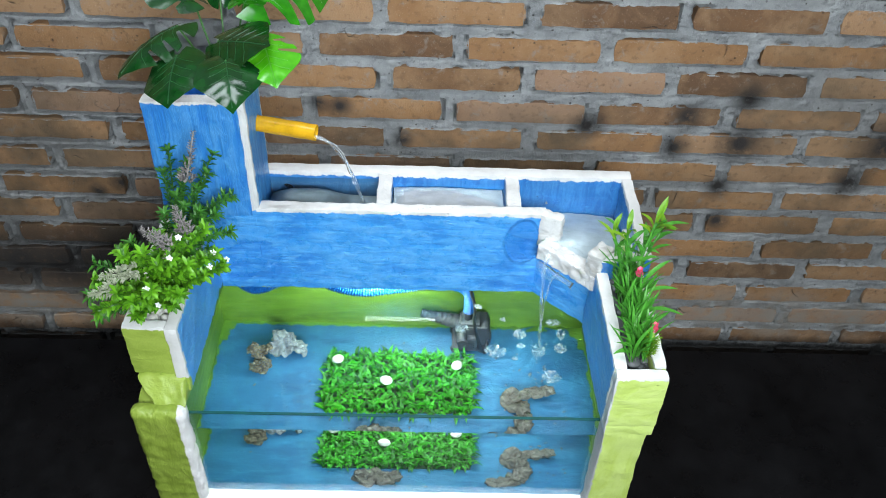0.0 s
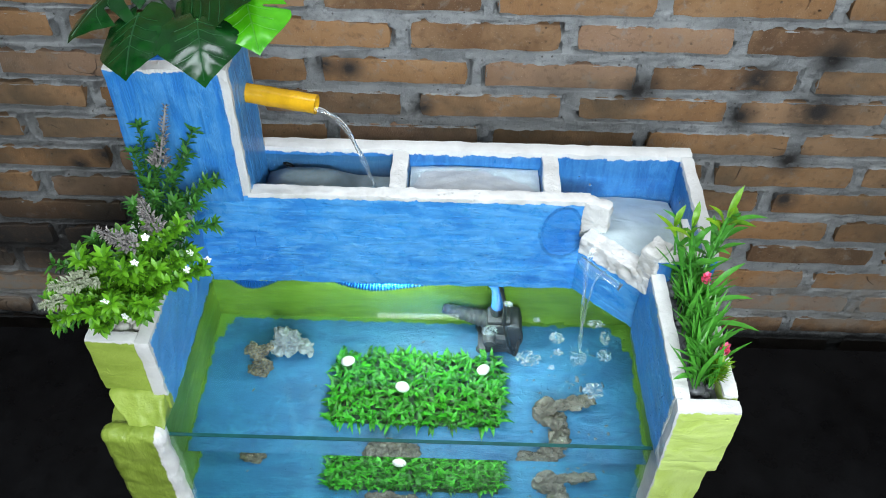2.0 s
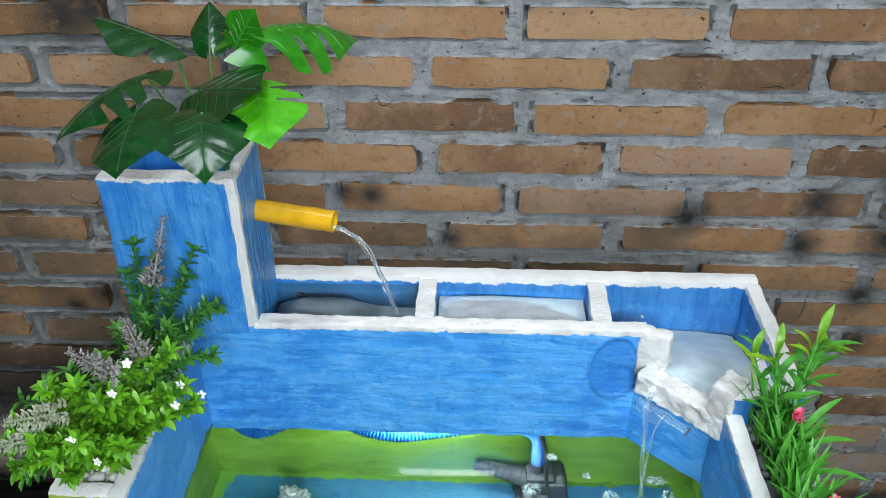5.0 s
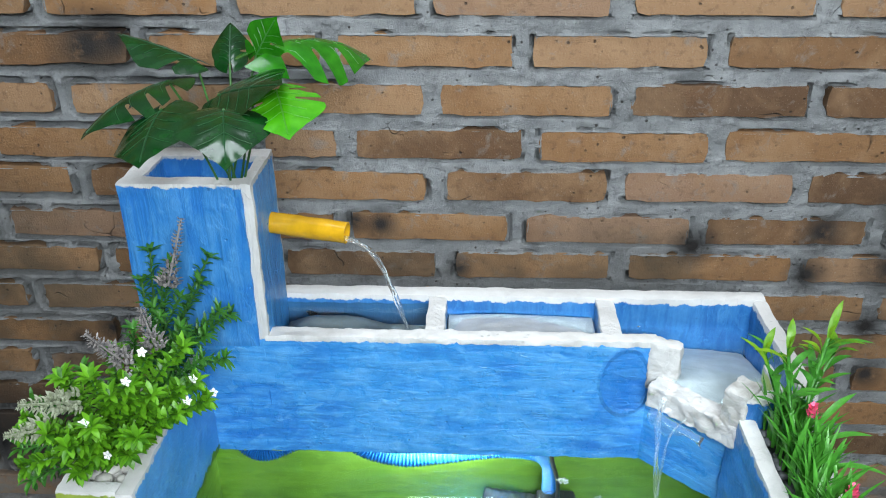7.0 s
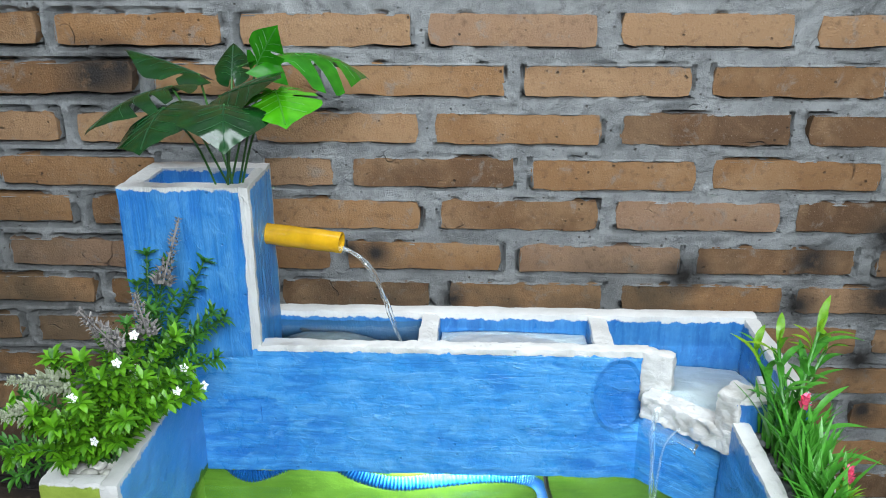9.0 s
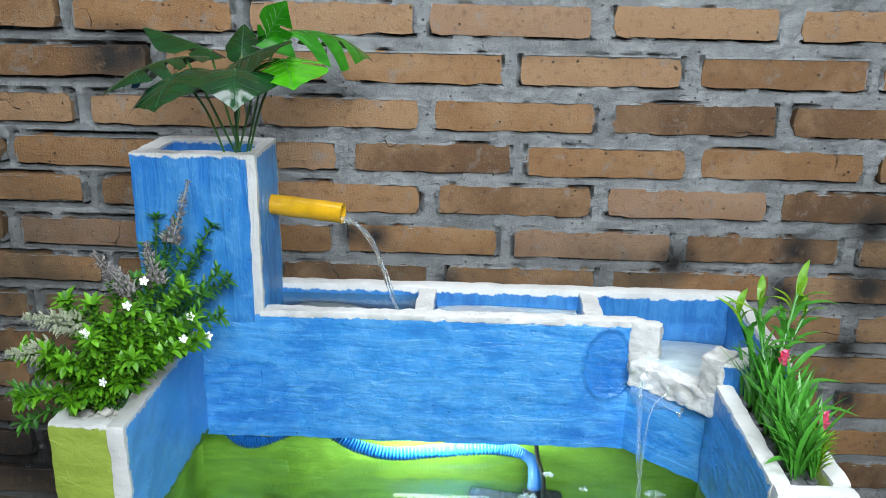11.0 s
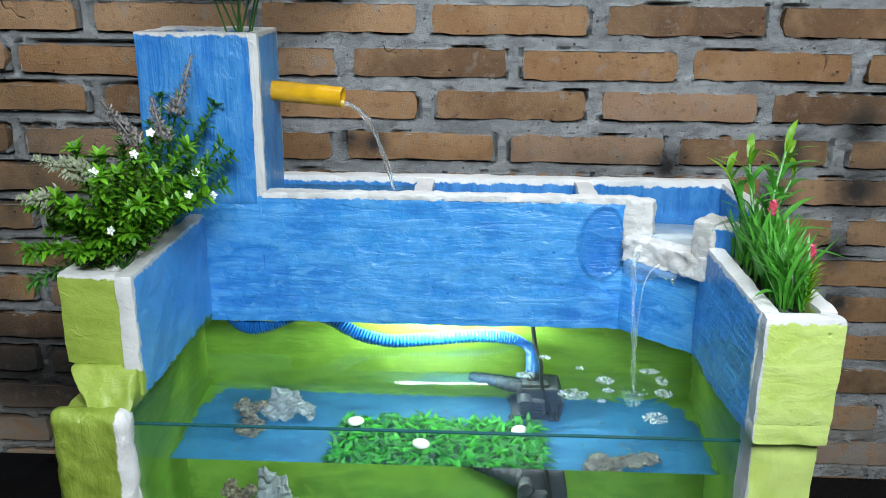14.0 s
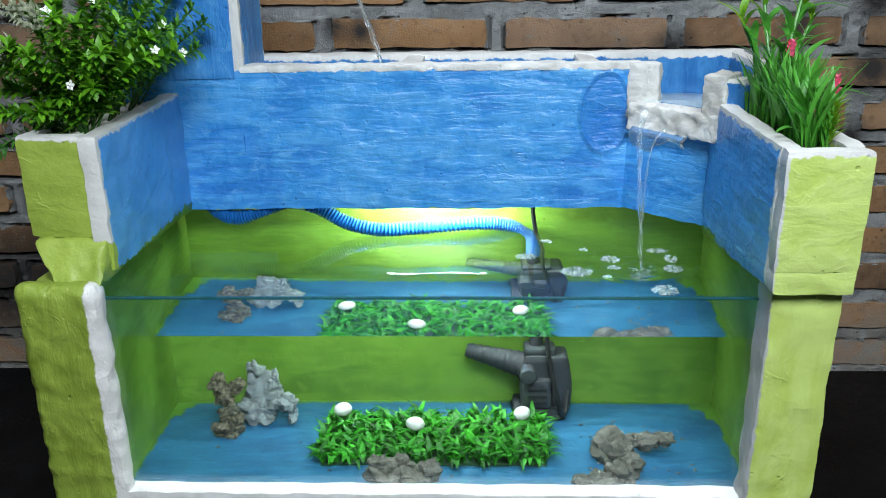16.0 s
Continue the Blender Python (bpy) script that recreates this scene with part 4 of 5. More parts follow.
for sx_, sy_ in ((0.054, 0.982), (0.100, 0.982), (0.054, 1.022), (0.100, 1.022)):
    part("suction_cup", Geo().add(*blob((sx_, sy_, BED + 0.003), (0.009, 0.009, 0.005), 6, 12)), M_BLACK, pump)


def ribbed(points, n, r):
    return tube(spline(points, n), lambda i: r * (1.0 if i % 2 else 0.74), 18)


HOSE = [(-0.318, 0.990, 0.372), (-0.296, 0.970, 0.3495), (-0.270, 0.962, 0.3400), (-0.240, 0.967, 0.3470), (-0.212, 0.980, 0.3530), (-0.180, 0.986, 0.344), (-0.145, 0.985, 0.325), (-0.104, 0.984, 0.3165), (-0.060, 0.990, 0.317),
        (-0.010, 0.998, 0.319), (0.030, 1.004, 0.317), (0.058, 1.007, 0.307), (0.072, 1.007, 0.285), (0.0745, 1.006, 0.255), (0.0745, 1.006, 0.222)]
tagged(part("corrugated_hose", Geo().add(*ribbed(HOSE, 280, 0.0090)), M_HOSE, smooth=False), "blue corrugated water hose from pump to tower", "hose")
CABLE = [(0.072, 0.9825, 0.3720), (0.071, 0.990, 0.345), (0.076, 0.994, 0.310), (0.083, 0.984, 0.270), (0.084, 0.975, 0.220), (0.092, 0.968, 0.170), (0.100, 0.966, 0.135), (0.106, 0.972, 0.125), (0.110, 0.985, 0.150)]
tagged(part("pump_cable", Geo().add(*tube(spline(CABLE, 60), 0.0027, 8)), M_CABLE), "thin black power cable of the pump", "cable")


# turf mat with its blades
def blade(g, root, tip, width, bend, mat=0, segs=3):
    """A pointed leaf from root to tip, arched by bend."""
    a, b = Vector(root), Vector(tip)
    d = b - a
    side = d.cross(Vector((0, 0, 1)))
    side = (side if side.length > 1e-6 else Vector((1, 0, 0))).normalized()
    up = side.cross(d).normalized()
    verts, faces = [], []
    for i in range(segs + 1):
        u = i / segs
        w = width * math.sin(math.pi * (0.12 + 0.88 * u)) ** 0.8 if i < segs else 0
        c = a + d * u + up * bend * math.sin(math.pi * u)
        if i < segs:
            verts += [c - side * w * 0.5, c - up * w * 0.12, c + side * w * 0.5]
        else:
            verts.append(c)
    for i in range(segs - 1):
        for k in (0, 1):
            faces.append((i * 3 + k, i * 3 + k + 1, i * 3 + k + 4, i * 3 + k + 3))
    e = (segs - 1) * 3
    faces += [(e, e + 1, len(verts) - 1), (e + 1, e + 2, len(verts) - 1)]
    g.add(verts, faces, mat)


rnd = random.Random(5)
turf = thing("turf_mat", "green plastic turf mat lying on the tank floor", "turf mat")
part("backing", Geo().add(*box(-0.160, 0.080, 0.846, 0.960, BED - 0.001, BED + 0.003, 0.02, 0.001, 0.0004)), M_TURF_BASE, turf)
g = Geo()
for i in range(24):
    for j in range(12):
        x, y = -0.158 + 0.236 * i / 23 + rnd.uniform(-0.004, 0.004), 0.847 + 0.110 * j / 11 + rnd.uniform(-0.004, 0.004)
        for _ in range(4):
            a = rnd.uniform(0, 6.283)
            reach, high = rnd.uniform(0.006, 0.021), rnd.uniform(0.006, 0.024)
            blade(g, (x, y, BED + 0.002), (x + math.cos(a) * reach, y + math.sin(a) * reach, BED + 0.003 + high), rnd.uniform(0.0044, 0.0074), rnd.uniform(0.005, 0.011), 0, 5)
for i in range(110):
    u = rnd.random()
    edge_ = rnd.randrange(4)
    x, y, ox, oy = ((-0.158 + 0.236 * u, 0.848, 0, -1), (-0.158 + 0.236 * u, 0.957, 0, 1), (-0.157, 0.848 + 0.11 * u, -1, 0), (0.077, 0.848 + 0.11 * u, 1, 0))[edge_]
    reach = rnd.uniform(0.010, 0.020)
    blade(g, (x, y, BED + 0.003), (x + ox * reach + rnd.uniform(-0.008, 0.008), y + oy * reach + rnd.uniform(-0.008, 0.008), BED + rnd.uniform(0.002, 0.012)), rnd.uniform(0.0044, 0.0070), rnd.uniform(0.006, 0.011), 0, 5)
part("blades", g, M_TURF, turf, "dense bright green plastic blades", kind="stuff")
for p, tilt in (((-0.144, 0.939, 0.1435), 20), ((-0.061, 0.897, 0.1435), -15), ((0.056, 0.931, 0.1425), 40)):
    egg = blob(p, (0.0105, 0.0085, 0.0080), 10, 16, 0.0004, 60, Matrix.Rotation(radians(tilt), 3, "Z"))
    tagged(part("white_pebble", Geo().add(*egg), M_EGG), "smooth white egg-shaped pebble resting on the turf mat", "pebble", group="white pebbles on the turf mat")


def lump(name, pieces, mat, label, group=""):
    """A stone of several knobs grown together."""
    g = Geo()
    for c, size in pieces:
        bv, bf = blob(c, size, 26, 34, min(size) * 1.0, 0.85 / min(size))
        g.add([tuple(Vector(v) + (0.0015 * noise.noise(Vector(v) * 150) + 0.0012 * noise.noise(Vector(v) * 420)) * (Vector(v) - Vector(c)).normalized()) for v in bv], bf)
    tagged(part(name, g, mat), label, "rock", group)


lump("coral", [((-0.238, 0.972, 0.150), (0.019, 0.013, 0.026)), ((-0.245, 0.970, 0.178), (0.009, 0.008, 0.014)), ((-0.222, 0.968, 0.142), (0.016, 0.011, 0.013)), ((-0.207, 0.962, 0.143), (0.012, 0.009, 0.010)), ((-0.205, 0.962, 0.128), (0.006, 0.006, 0.014)), ((-0.250, 0.968, 0.134), (0.014, 0.011, 0.016)), ((-0.225, 0.970, 0.166), (0.008, 0.007, 0.012)), ((-0.236, 0.970, 0.124), (0.010, 0.009, 0.010))], M_CORAL, "pale branching coral piece standing on the tank floor")
lump("brown_rock", [((-0.274, 0.928, 0.124), (0.016, 0.013, 0.011)), ((-0.268, 0.932, 0.140), (0.010, 0.009, 0.015)), ((-0.276, 0.938, 0.160), (0.011, 0.009, 0.014)), ((-0.282, 0.940, 0.176), (0.009, 0.008, 0.009)), ((-0.263, 0.942, 0.170), (0.010, 0.007, 0.007))], M_DARK_ROCK, "mottled brown upright rock beside the coral")
lump("grey_rock", [((-0.088, 0.798, 0.124), (0.018, 0.012, 0.012)), ((-0.060, 0.800, 0.123), (0.020, 0.013, 0.011)), ((-0.044, 0.802, 0.128), (0.010, 0.009, 0.013)), ((-0.074, 0.805, 0.136), (0.016, 0.010, 0.008)), ((-0.092, 0.800, 0.138), (0.009, 0.008, 0.009))], M_GREY_ROCK, "grey pitted rock in front of the turf mat", "grey rocks on the tank floor")
lump("grey_rock", [((0.146, 0.870, 0.131), (0.016, 0.014, 0.016)), ((0.158, 0.855, 0.127), (0.018, 0.015, 0.013)), ((0.178, 0.880, 0.132), (0.020, 0.010, 0.009)), ((0.202, 0.886, 0.130), (0.016, 0.008, 0.007)), ((0.162, 0.838, 0.122), (0.015, 0.013, 0.009))], M_GREY_ROCK, "grey forked rock near the falling water", "grey rocks on the tank floor")
lump("grey_rock", [((0.128, 0.798, 0.120), (0.026, 0.012, 0.009)), ((0.152, 0.806, 0.124), (0.017, 0.012, 0.012)), ((0.160, 0.820, 0.128), (0.013, 0.012, 0.013))], M_GREY_ROCK, "low grey rock near the front glass", "grey rocks on the tank floor")

# crumbs on the tank floor
g = Geo()
rnd = random.Random(8)
for _ in range(70):
    x, y = (rnd.uniform(0.12, 0.235), rnd.uniform(0.76, 0.98)) if rnd.random() < 0.6 else (rnd.uniform(-0.30, 0.23), rnd.uniform(0.74, 1.0))
    r = rnd.uniform(0.0008, 0.0022)
    g.add(*blob((x, y, BED + r * 0.4), (r * rnd.uniform(0.8, 2.2), r, r * 0.7), 4, 6, 0, 1, Matrix.Rotation(rnd.uniform(0, 3), 3, "Z")))
tagged(part("crumbs", g, M_DARK_PEBBLE), "dark crumbs and food scraps on the tank floor", "debris", kind="stuff")

# foam on the water
foam = Geo()
rnd = random.Random(11)
for cx, cy, rx, ry, n in ((0.110, 0.868, 0.016, 0.013, 130), (0.150, 0.904, 0.010, 0.010, 80), (0.191, 0.819, 0.013, 0.013, 120), (0.211, 0.876, 0.010, 0.010, 60), (0.060, 0.913, 0.011, 0.009, 70), (0.205, 0.930, 0.012, 0.007, 60),
                          (0.150, 0.880, 0.007, 0.005, 25), (0.215, 0.905, 0.007, 0.012, 50), (0.086, 0.962, 0.007, 0.005, 30), (0.125, 0.935, 0.006, 0.005, 22), (0.140, 0.855, 0.005, 0.004, 18)):
    for _ in range(n * 3 // 2):
        a, q = rnd.uniform(0, 6.283), math.sqrt(rnd.random())
        r = rnd.uniform(0.0007, 0.0015)
        foam.add(*blob((cx + rx * q * math.cos(a), cy + ry * q * math.sin(a), WATER + r * 0.15), (r, r, r * 0.8), 5, 8))
for _ in range(170):
    a, q, k = rnd.uniform(0, 6.283), math.sqrt(rnd.random()), rnd.random()
    r = rnd.uniform(0.0005, 0.0013)
    foam.add(*blob((0.1785 + 0.018 * q * math.cos(a) * (1 - 0.6 * k), 0.883 + 0.014 * q * math.sin(a) * (1 - 0.6 * k), WATER - 0.001 - 0.040 * k), (r, r, r), 4, 7))
fo = part("foam", foam, M_FOAM)
fo.visible_shadow = False
tagged(fo, "clusters of clear bubbles floating round the fall", "foam", kind="stuff")


# ---- plants ----
def monstera_leaf(base, tip, width, normal, cuts, slit, droop, cup):
    """A heart-shaped leaf with a drawn-out point; cuts are (side, place along the midrib) of slits that part the rim into fingers."""
    b, t = Vector(base), Vector(tip)
    d = t - b
    length = d.length
    d.normalize()
    n = Vector(normal)
    n = (n - d * n.dot(d)).normalized()
    s = d.cross(n)

    def at(u, v):
        """u along the leaf, v across from -1 to 1."""
        sag = droop * length * (u - u * u) - cup * width * abs(v) ** 1.5 + 0.030 * width * math.sin(u * 7 + (2 if v > 0 else 0)) * v * v
        vein = 0.007 * width * math.cos((u - 0.30 * abs(v)) * 26) * min(1.0, abs(v) * 3) * max(0.0, 1 - abs(v)) + 0.010 * width * max(0.0, 1 - abs(v) * 9)
        return b + d * (u * length) + s * (v * width * 0.5) + n * (sag - vein)

    def half(u):
        """Half width, as a share, at u."""
        if u < 0.36:
            return math.sqrt(max(0.0, 1 - ((0.36 - u) / 0.57) ** 2))
        return max(0.0, 1 - ((u - 0.36) / 0.64) ** 1.35)

    g = Geo()
    rows, cols = 120, 8
    for sign in (-1, 1):
        verts = []
        for i in range(rows + 1):
            u = -0.20 + 1.20 * i / rows
            inner = 0.07 + 0.5 * (-u) if u < 0 else 0.0
            w = half(u)
            for side, c in cuts:
                if side == sign:
                    w *= 1 - slit * min(1.0, 1.6 * max(0.0, 1 - abs(u - c) / 0.050))
            w = max(w, inner + 0.002)
            for k in range(cols + 1):
                v = inner + (w - inner) * k / cols
                verts.append(at(u + 0.16 * v * (1 if u > 0.05 else 0.3) * (1 - u) - 0.02, sign * v))
        faces = []
        for i in range(rows):
            for k in range(cols):
                q = (i * (cols + 1) + k, i * (cols + 1) + k + 1, (i + 1) * (cols + 1) + k + 1, (i + 1) * (cols + 1) + k)
                faces.append(q if sign > 0 else q[::-1])
        g.add(verts, faces, 0)
    ribs = [[(0.0, 0.0), (0.3, 0.0), (0.6, 0.0), (0.90, 0.0)]] + [[(u, 0.02 * sg), (u + 0.10, 0.28 * sg), (u + 0.15, 0.55 * sg)] for u in (0.04, 0.20, 0.36, 0.52) for sg in (-1, 1)]
    for k, rib in enumerate(ribs):
        g.add(*tube([at(u, v) + n * 0.0003 for u, v in rib], lambda i: 0.0008 if k == 0 else 0.0005 - 0.00012 * i, 5), 1)
    return g


monstera = thing("monstera_plant", "glossy green artificial monstera standing in the blue tower", "plant")
CROWN = Vector((-0.2690, 0.9830, 0.6600))
BOTH = tuple((sg, c) for sg in (-1, 1) for c in (0.06, 0.28, 0.50))
# base, tip, width, facing, shade, slits, their depth, droop, cup
LEAVES = [((-0.242, 0.897, 0.785), (-0.224, 0.826, 0.755), 0.080, (0.13, -0.40, 0.91), 0, (), 0, 0.50, 0.06),
          ((-0.203, 0.934, 0.792), (-0.177, 0.858, 0.771), 0.078, (0.0, -0.26, 0.96), 1, ((-1, 0.02), (-1, 0.24), (1, 0.02), (1, 0.22)), 0.62, 0.20, 0.08),
          ((-0.260, 0.945, 0.784), (-0.184, 0.886, 0.812), 0.090, (-0.34, -0.26, 0.86), 0, (), 0, 0.10, 0.16),
          ((-0.306, 0.918, 0.778), (-0.303, 0.840, 0.751), 0.088, (-0.30, -0.40, 0.86), 0, (), 0, 0.22, 0.12),
          ((-0.316, 0.972, 0.789), (-0.376, 0.894, 0.755), 0.078, (-0.45, -0.22, 0.87), 0, BOTH, 0.66, 0.34, 0.22),
          ((-0.312, 1.046, 0.789), (-0.398, 1.061, 0.813), 0.070, (0.20, 0.02, 0.98), 0, ((-1, 0.10), (1, 0.20), (1, 0.52)), 0.60, 0.10, 0.22),
          ((-0.279, 1.055, 0.784), (-0.288, 1.105, 0.815), 0.042, (0.05, -0.66, 0.74), 0, ((1, 0.25),), 0.50, 0.10, 0.20),
          ((-0.236, 1.000, 0.806), (-0.208, 0.985, 0.847), 0.042, (-0.10, -0.97, 0.20), 2, ((-1, 0.10), (1, 0.05), (1, 0.42)), 0.66, 0.10, 0.12),
          ((-0.222, 1.004, 0.812), (-0.134, 1.106, 0.772), 0.090, (0.12, -0.20, 0.97), 2, BOTH, 0.72, 0.46, 0.30)]
for base, tip, width, normal, light, cuts, slit, droop, cup in LEAVES:
    part("leaf", monstera_leaf(base, tip, width, normal, cuts, slit, droop, cup), [(M_LEAF_DARK, M_LEAF_LIGHT, M_LEAF_MID)[light], (M_VEIN_DARK, M_VEIN, M_VEIN_MID)[light]], monstera, ("dark green glossy leaf", "bright green glossy leaf", "mid green split leaf")[light])
    b = Vector(base)
    mid = CROWN.lerp(b, 0.55) + Vector((0, 0, 0.012)) - (b - CROWN) * Vector((1, 1, 0)).length * 0.02
    part("stem", Geo().add(*tube(spline([CROWN + Vector((rnd.uniform(-0.008, 0.008), rnd.uniform(-0.006, 0.006), 0)), mid, b], 12), 0.0012, 7)), M_STEM, monstera)


def sprig(g, root, tip, n, size, rng, mat=0, whorl=4):
    """A stem with whorls of small pointed leaves."""
    line = spline([root, Vector(root).lerp(Vector(tip), 0.55) + Vector((0, 0, 0.012)), tip], 14)
    g.add(*tube(line, 0.0010, 5), 2)
    for i in range(n):
        u = 0.22 + 0.78 * i / (n - 1)
        k = u * 13
        p = line[int(k)].lerp(line[min(13, int(k) + 1)], k % 1)
        d = (line[min(13, int(k) + 1)] - line[max(0, int(k) - 1)]).normalized()
        for w in range(whorl):
            a = w * 6.283 / whorl + i * 0.8 + rng.uniform(-0.3, 0.3)
            side = d.orthogonal().normalized()
            out = Matrix.Rotation(a, 3, d) @ side
            q = p + (out + d * rng.uniform(0.15, 0.75)) * size * rng.uniform(0.75, 1.15)
            blade(g, p, q, size * (0.50 if mat == 0 else 0.30), size * 0.14, mat, 4)
    d = (line[-1] - line[-3]).normalized()
    for w in range(8):
        out = Matrix.Rotation(w * 0.785 + rng.uniform(-0.2, 0.2), 3, d) @ d.orthogonal().normalized()
        blade(g, line[-1], line[-1] + (out + d * rng.uniform(0.2, 0.7)) * size * rng.uniform(1.0, 1.35), size * (0.54 if mat == 0 else 0.34), size * 0.16, mat, 4)
    return line[-1]


def flower(p, size, mat, parent, facing):
    g = Geo()
    f = Vector(facing).normalized()
    s = f.orthogonal().normalized()
    for k in range(5):
        o = Matrix.Rotation(k * 6.283 / 5, 3, f) @ s
        c = Vector(p)
        t = f.cross(o)
        g.add([c, c + o * size * 0.6 + t * size * 0.36 + f * size * 0.2, c + o * size + f * size * 0.15, c + o * size * 0.6 - t * size * 0.36 + f * size * 0.2], [(0, 1, 2, 3)])
    g.add(*blob(Vector(p) + f * size * 0.15, (size * 0.18,) * 3, 4, 6))
    part("flower", g, mat, parent, "small white flower")


def spike(root, tip, width, mat, parent, label, rng):
    """A flower spike: a tapering stem set with small curled petals."""
    a, b = Vector(root), Vector(tip)
    g = Geo().add(*tube([a, a.lerp(b, 0.5), b], lambda i: 0.0012, 6))
    d = (b - a).normalized()
    for i in range(21):
        u = i / 20
        p = a.lerp(b, u)
        w = width * (1 - 0.70 * u) * rng.uniform(0.75, 1.2)
        for k in range(7):
            if rng.random() < 0.40:
                continue
            o = Matrix.Rotation(k * 0.9 + i * 0.7 + rng.uniform(-0.2, 0.2), 3, d) @ d.orthogonal().normalized()
            c = p + o * w * 0.55
            g.add(*blob(c + d * w * 0.1, (w * 0.17, w * 0.17, w * 0.21), 4, 6))
            blade(g, c, c + (o + d * 0.6) * w * 0.60, w * 0.26, w * 0.1)
    part("flower_spike", g, mat, parent, label)


rng = random.Random(21)
shrub = thing("flowering_shrub", "bushy artificial shrub with white flowers and lilac spikes in the planter", "plant")
ROOT = [Vector((-0.352, 0.79 + 0.03 * i, 0.470)) for i in range(5)]
TIPS = [(-0.345, 0.757, 0.515), (-0.325, 0.775, 0.522), (-0.312, 0.800, 0.525), (-0.362, 0.770, 0.530), (-0.309, 0.757, 0.590), (-0.269, 0.797, 0.566), (-0.326, 0.715, 0.585), (-0.340, 0.735, 0.560), (-0.300, 0.770, 0.575), (-0.285, 0.780, 0.545), (-0.320, 0.740, 0.545), (-0.370, 0.730, 0.560),
        (-0.280, 0.820, 0.590), (-0.300, 0.800, 0.600), (-0.330, 0.790, 0.600), (-0.350, 0.770, 0.590), (-0.390, 0.740, 0.555), (-0.410, 0.760, 0.545), (-0.420, 0.750, 0.500)]
MORE_TIPS = [(-0.295, 0.735, 0.555), (-0.345, 0.720, 0.555), (-0.360, 0.755, 0.600), (-0.380, 0.780, 0.580), (-0.315, 0.775, 0.560), (-0.300, 0.790, 0.545), (-0.330, 0.765, 0.575), (-0.290, 0.800, 0.560), (-0.262, 0.790, 0.548),
        (-0.318, 0.905, 0.625), (-0.330, 0.895, 0.610), (-0.300, 0.890, 0.600), (-0.315, 0.850, 0.600), (-0.295, 0.860, 0.570), (-0.280, 0.850, 0.555), (-0.400, 0.780, 0.520), (-0.358, 0.744, 0.506), (-0.312, 0.742, 0.525)]
for p in TIPS + MORE_TIPS:
    q = Vector(p) + Vector((rng.uniform(-0.006, 0.006), rng.uniform(-0.006, 0.006), 0))
    g = Geo()
    high = q.y > 0.84
    sprig(g, min(ROOT, key=lambda o: (o - q).length) + Vector((rng.uniform(-0.01, 0.01), 0, 0)), q, 12, 0.0095 if high else 0.0108, rng, 1 if high else 0, 4 if high else 6)
    part("sprig", g, [M_SHRUB, M_SHRUB_DARK, M_STEM], shrub, "bright green small-leaved sprig")
g = Geo()
for p in [(-0.293, 0.945, 0.612), (-0.300, 0.930, 0.590), (-0.350, 0.940, 0.620), (-0.275, 0.900, 0.575), (-0.285, 0.880, 0.560), (-0.270, 0.920, 0.560), (-0.300, 0.860, 0.580), (-0.330, 0.880, 0.590), (-0.310, 0.900, 0.550), (-0.340, 0.850, 0.585), (-0.265, 0.870, 0.540), (-0.360, 0.930, 0.590),
          (-0.432, 0.779, 0.462), (-0.440, 0.790, 0.490), (-0.430, 0.810, 0.530), (-0.350, 0.800, 0.550), (-0.380, 0.820, 0.560), (-0.400, 0.800, 0.480), (-0.310, 0.830, 0.540), (-0.290, 0.840, 0.530)]:
    q = Vector(p)
    g = Geo()
    sprig(g, min(ROOT, key=lambda o: (o - q).length) + Vector((0, rng.uniform(-0.01, 0.01), 0)), q, 12, 0.0110, rng, 1, 4)
    part("sprig", g, [M_SHRUB, M_SHRUB_DARK, M_STEM], shrub, "dark green narrow-leaved sprig")
spike((-0.315, 0.886, 0.612), (-0.304, 0.918, 0.668), 0.0125, M_SPIKE, shrub, "grey lilac flower spike", rng)
spike((-0.297, 0.797, 0.600), (-0.306, 0.800, 0.640), 0.0125, M_SPIKE, shrub, "grey lilac flower spike", rng)
spike((-0.314, 0.772, 0.602), (-0.332, 0.751, 0.645), 0.0125, M_SPIKE, shrub, "grey lilac flower spike", rng)
spike((-0.350, 0.750, 0.578), (-0.380, 0.715, 0.600), 0.0135, M_SPIKE_PALE, shrub, "cream flower spike", rng)
spike((-0.376, 0.742, 0.556), (-0.404, 0.722, 0.562), 0.0125, M_SPIKE_PALE, shrub, "cream flower spike", rng)
for p in [(-0.309, 0.755, 0.596), (-0.268, 0.795, 0.571), (-0.326, 0.708, 0.590), (-0.300, 0.775, 0.612), (-0.275, 0.790, 0.550), (-0.306, 0.748, 0.545), (-0.332, 0.742, 0.528), (-0.258, 0.810, 0.545)]:
    flower(p, 0.0048, M_PETAL, shrub, (rng.uniform(-0.3, 0.3), -1, rng.uniform(0.2, 0.9)))

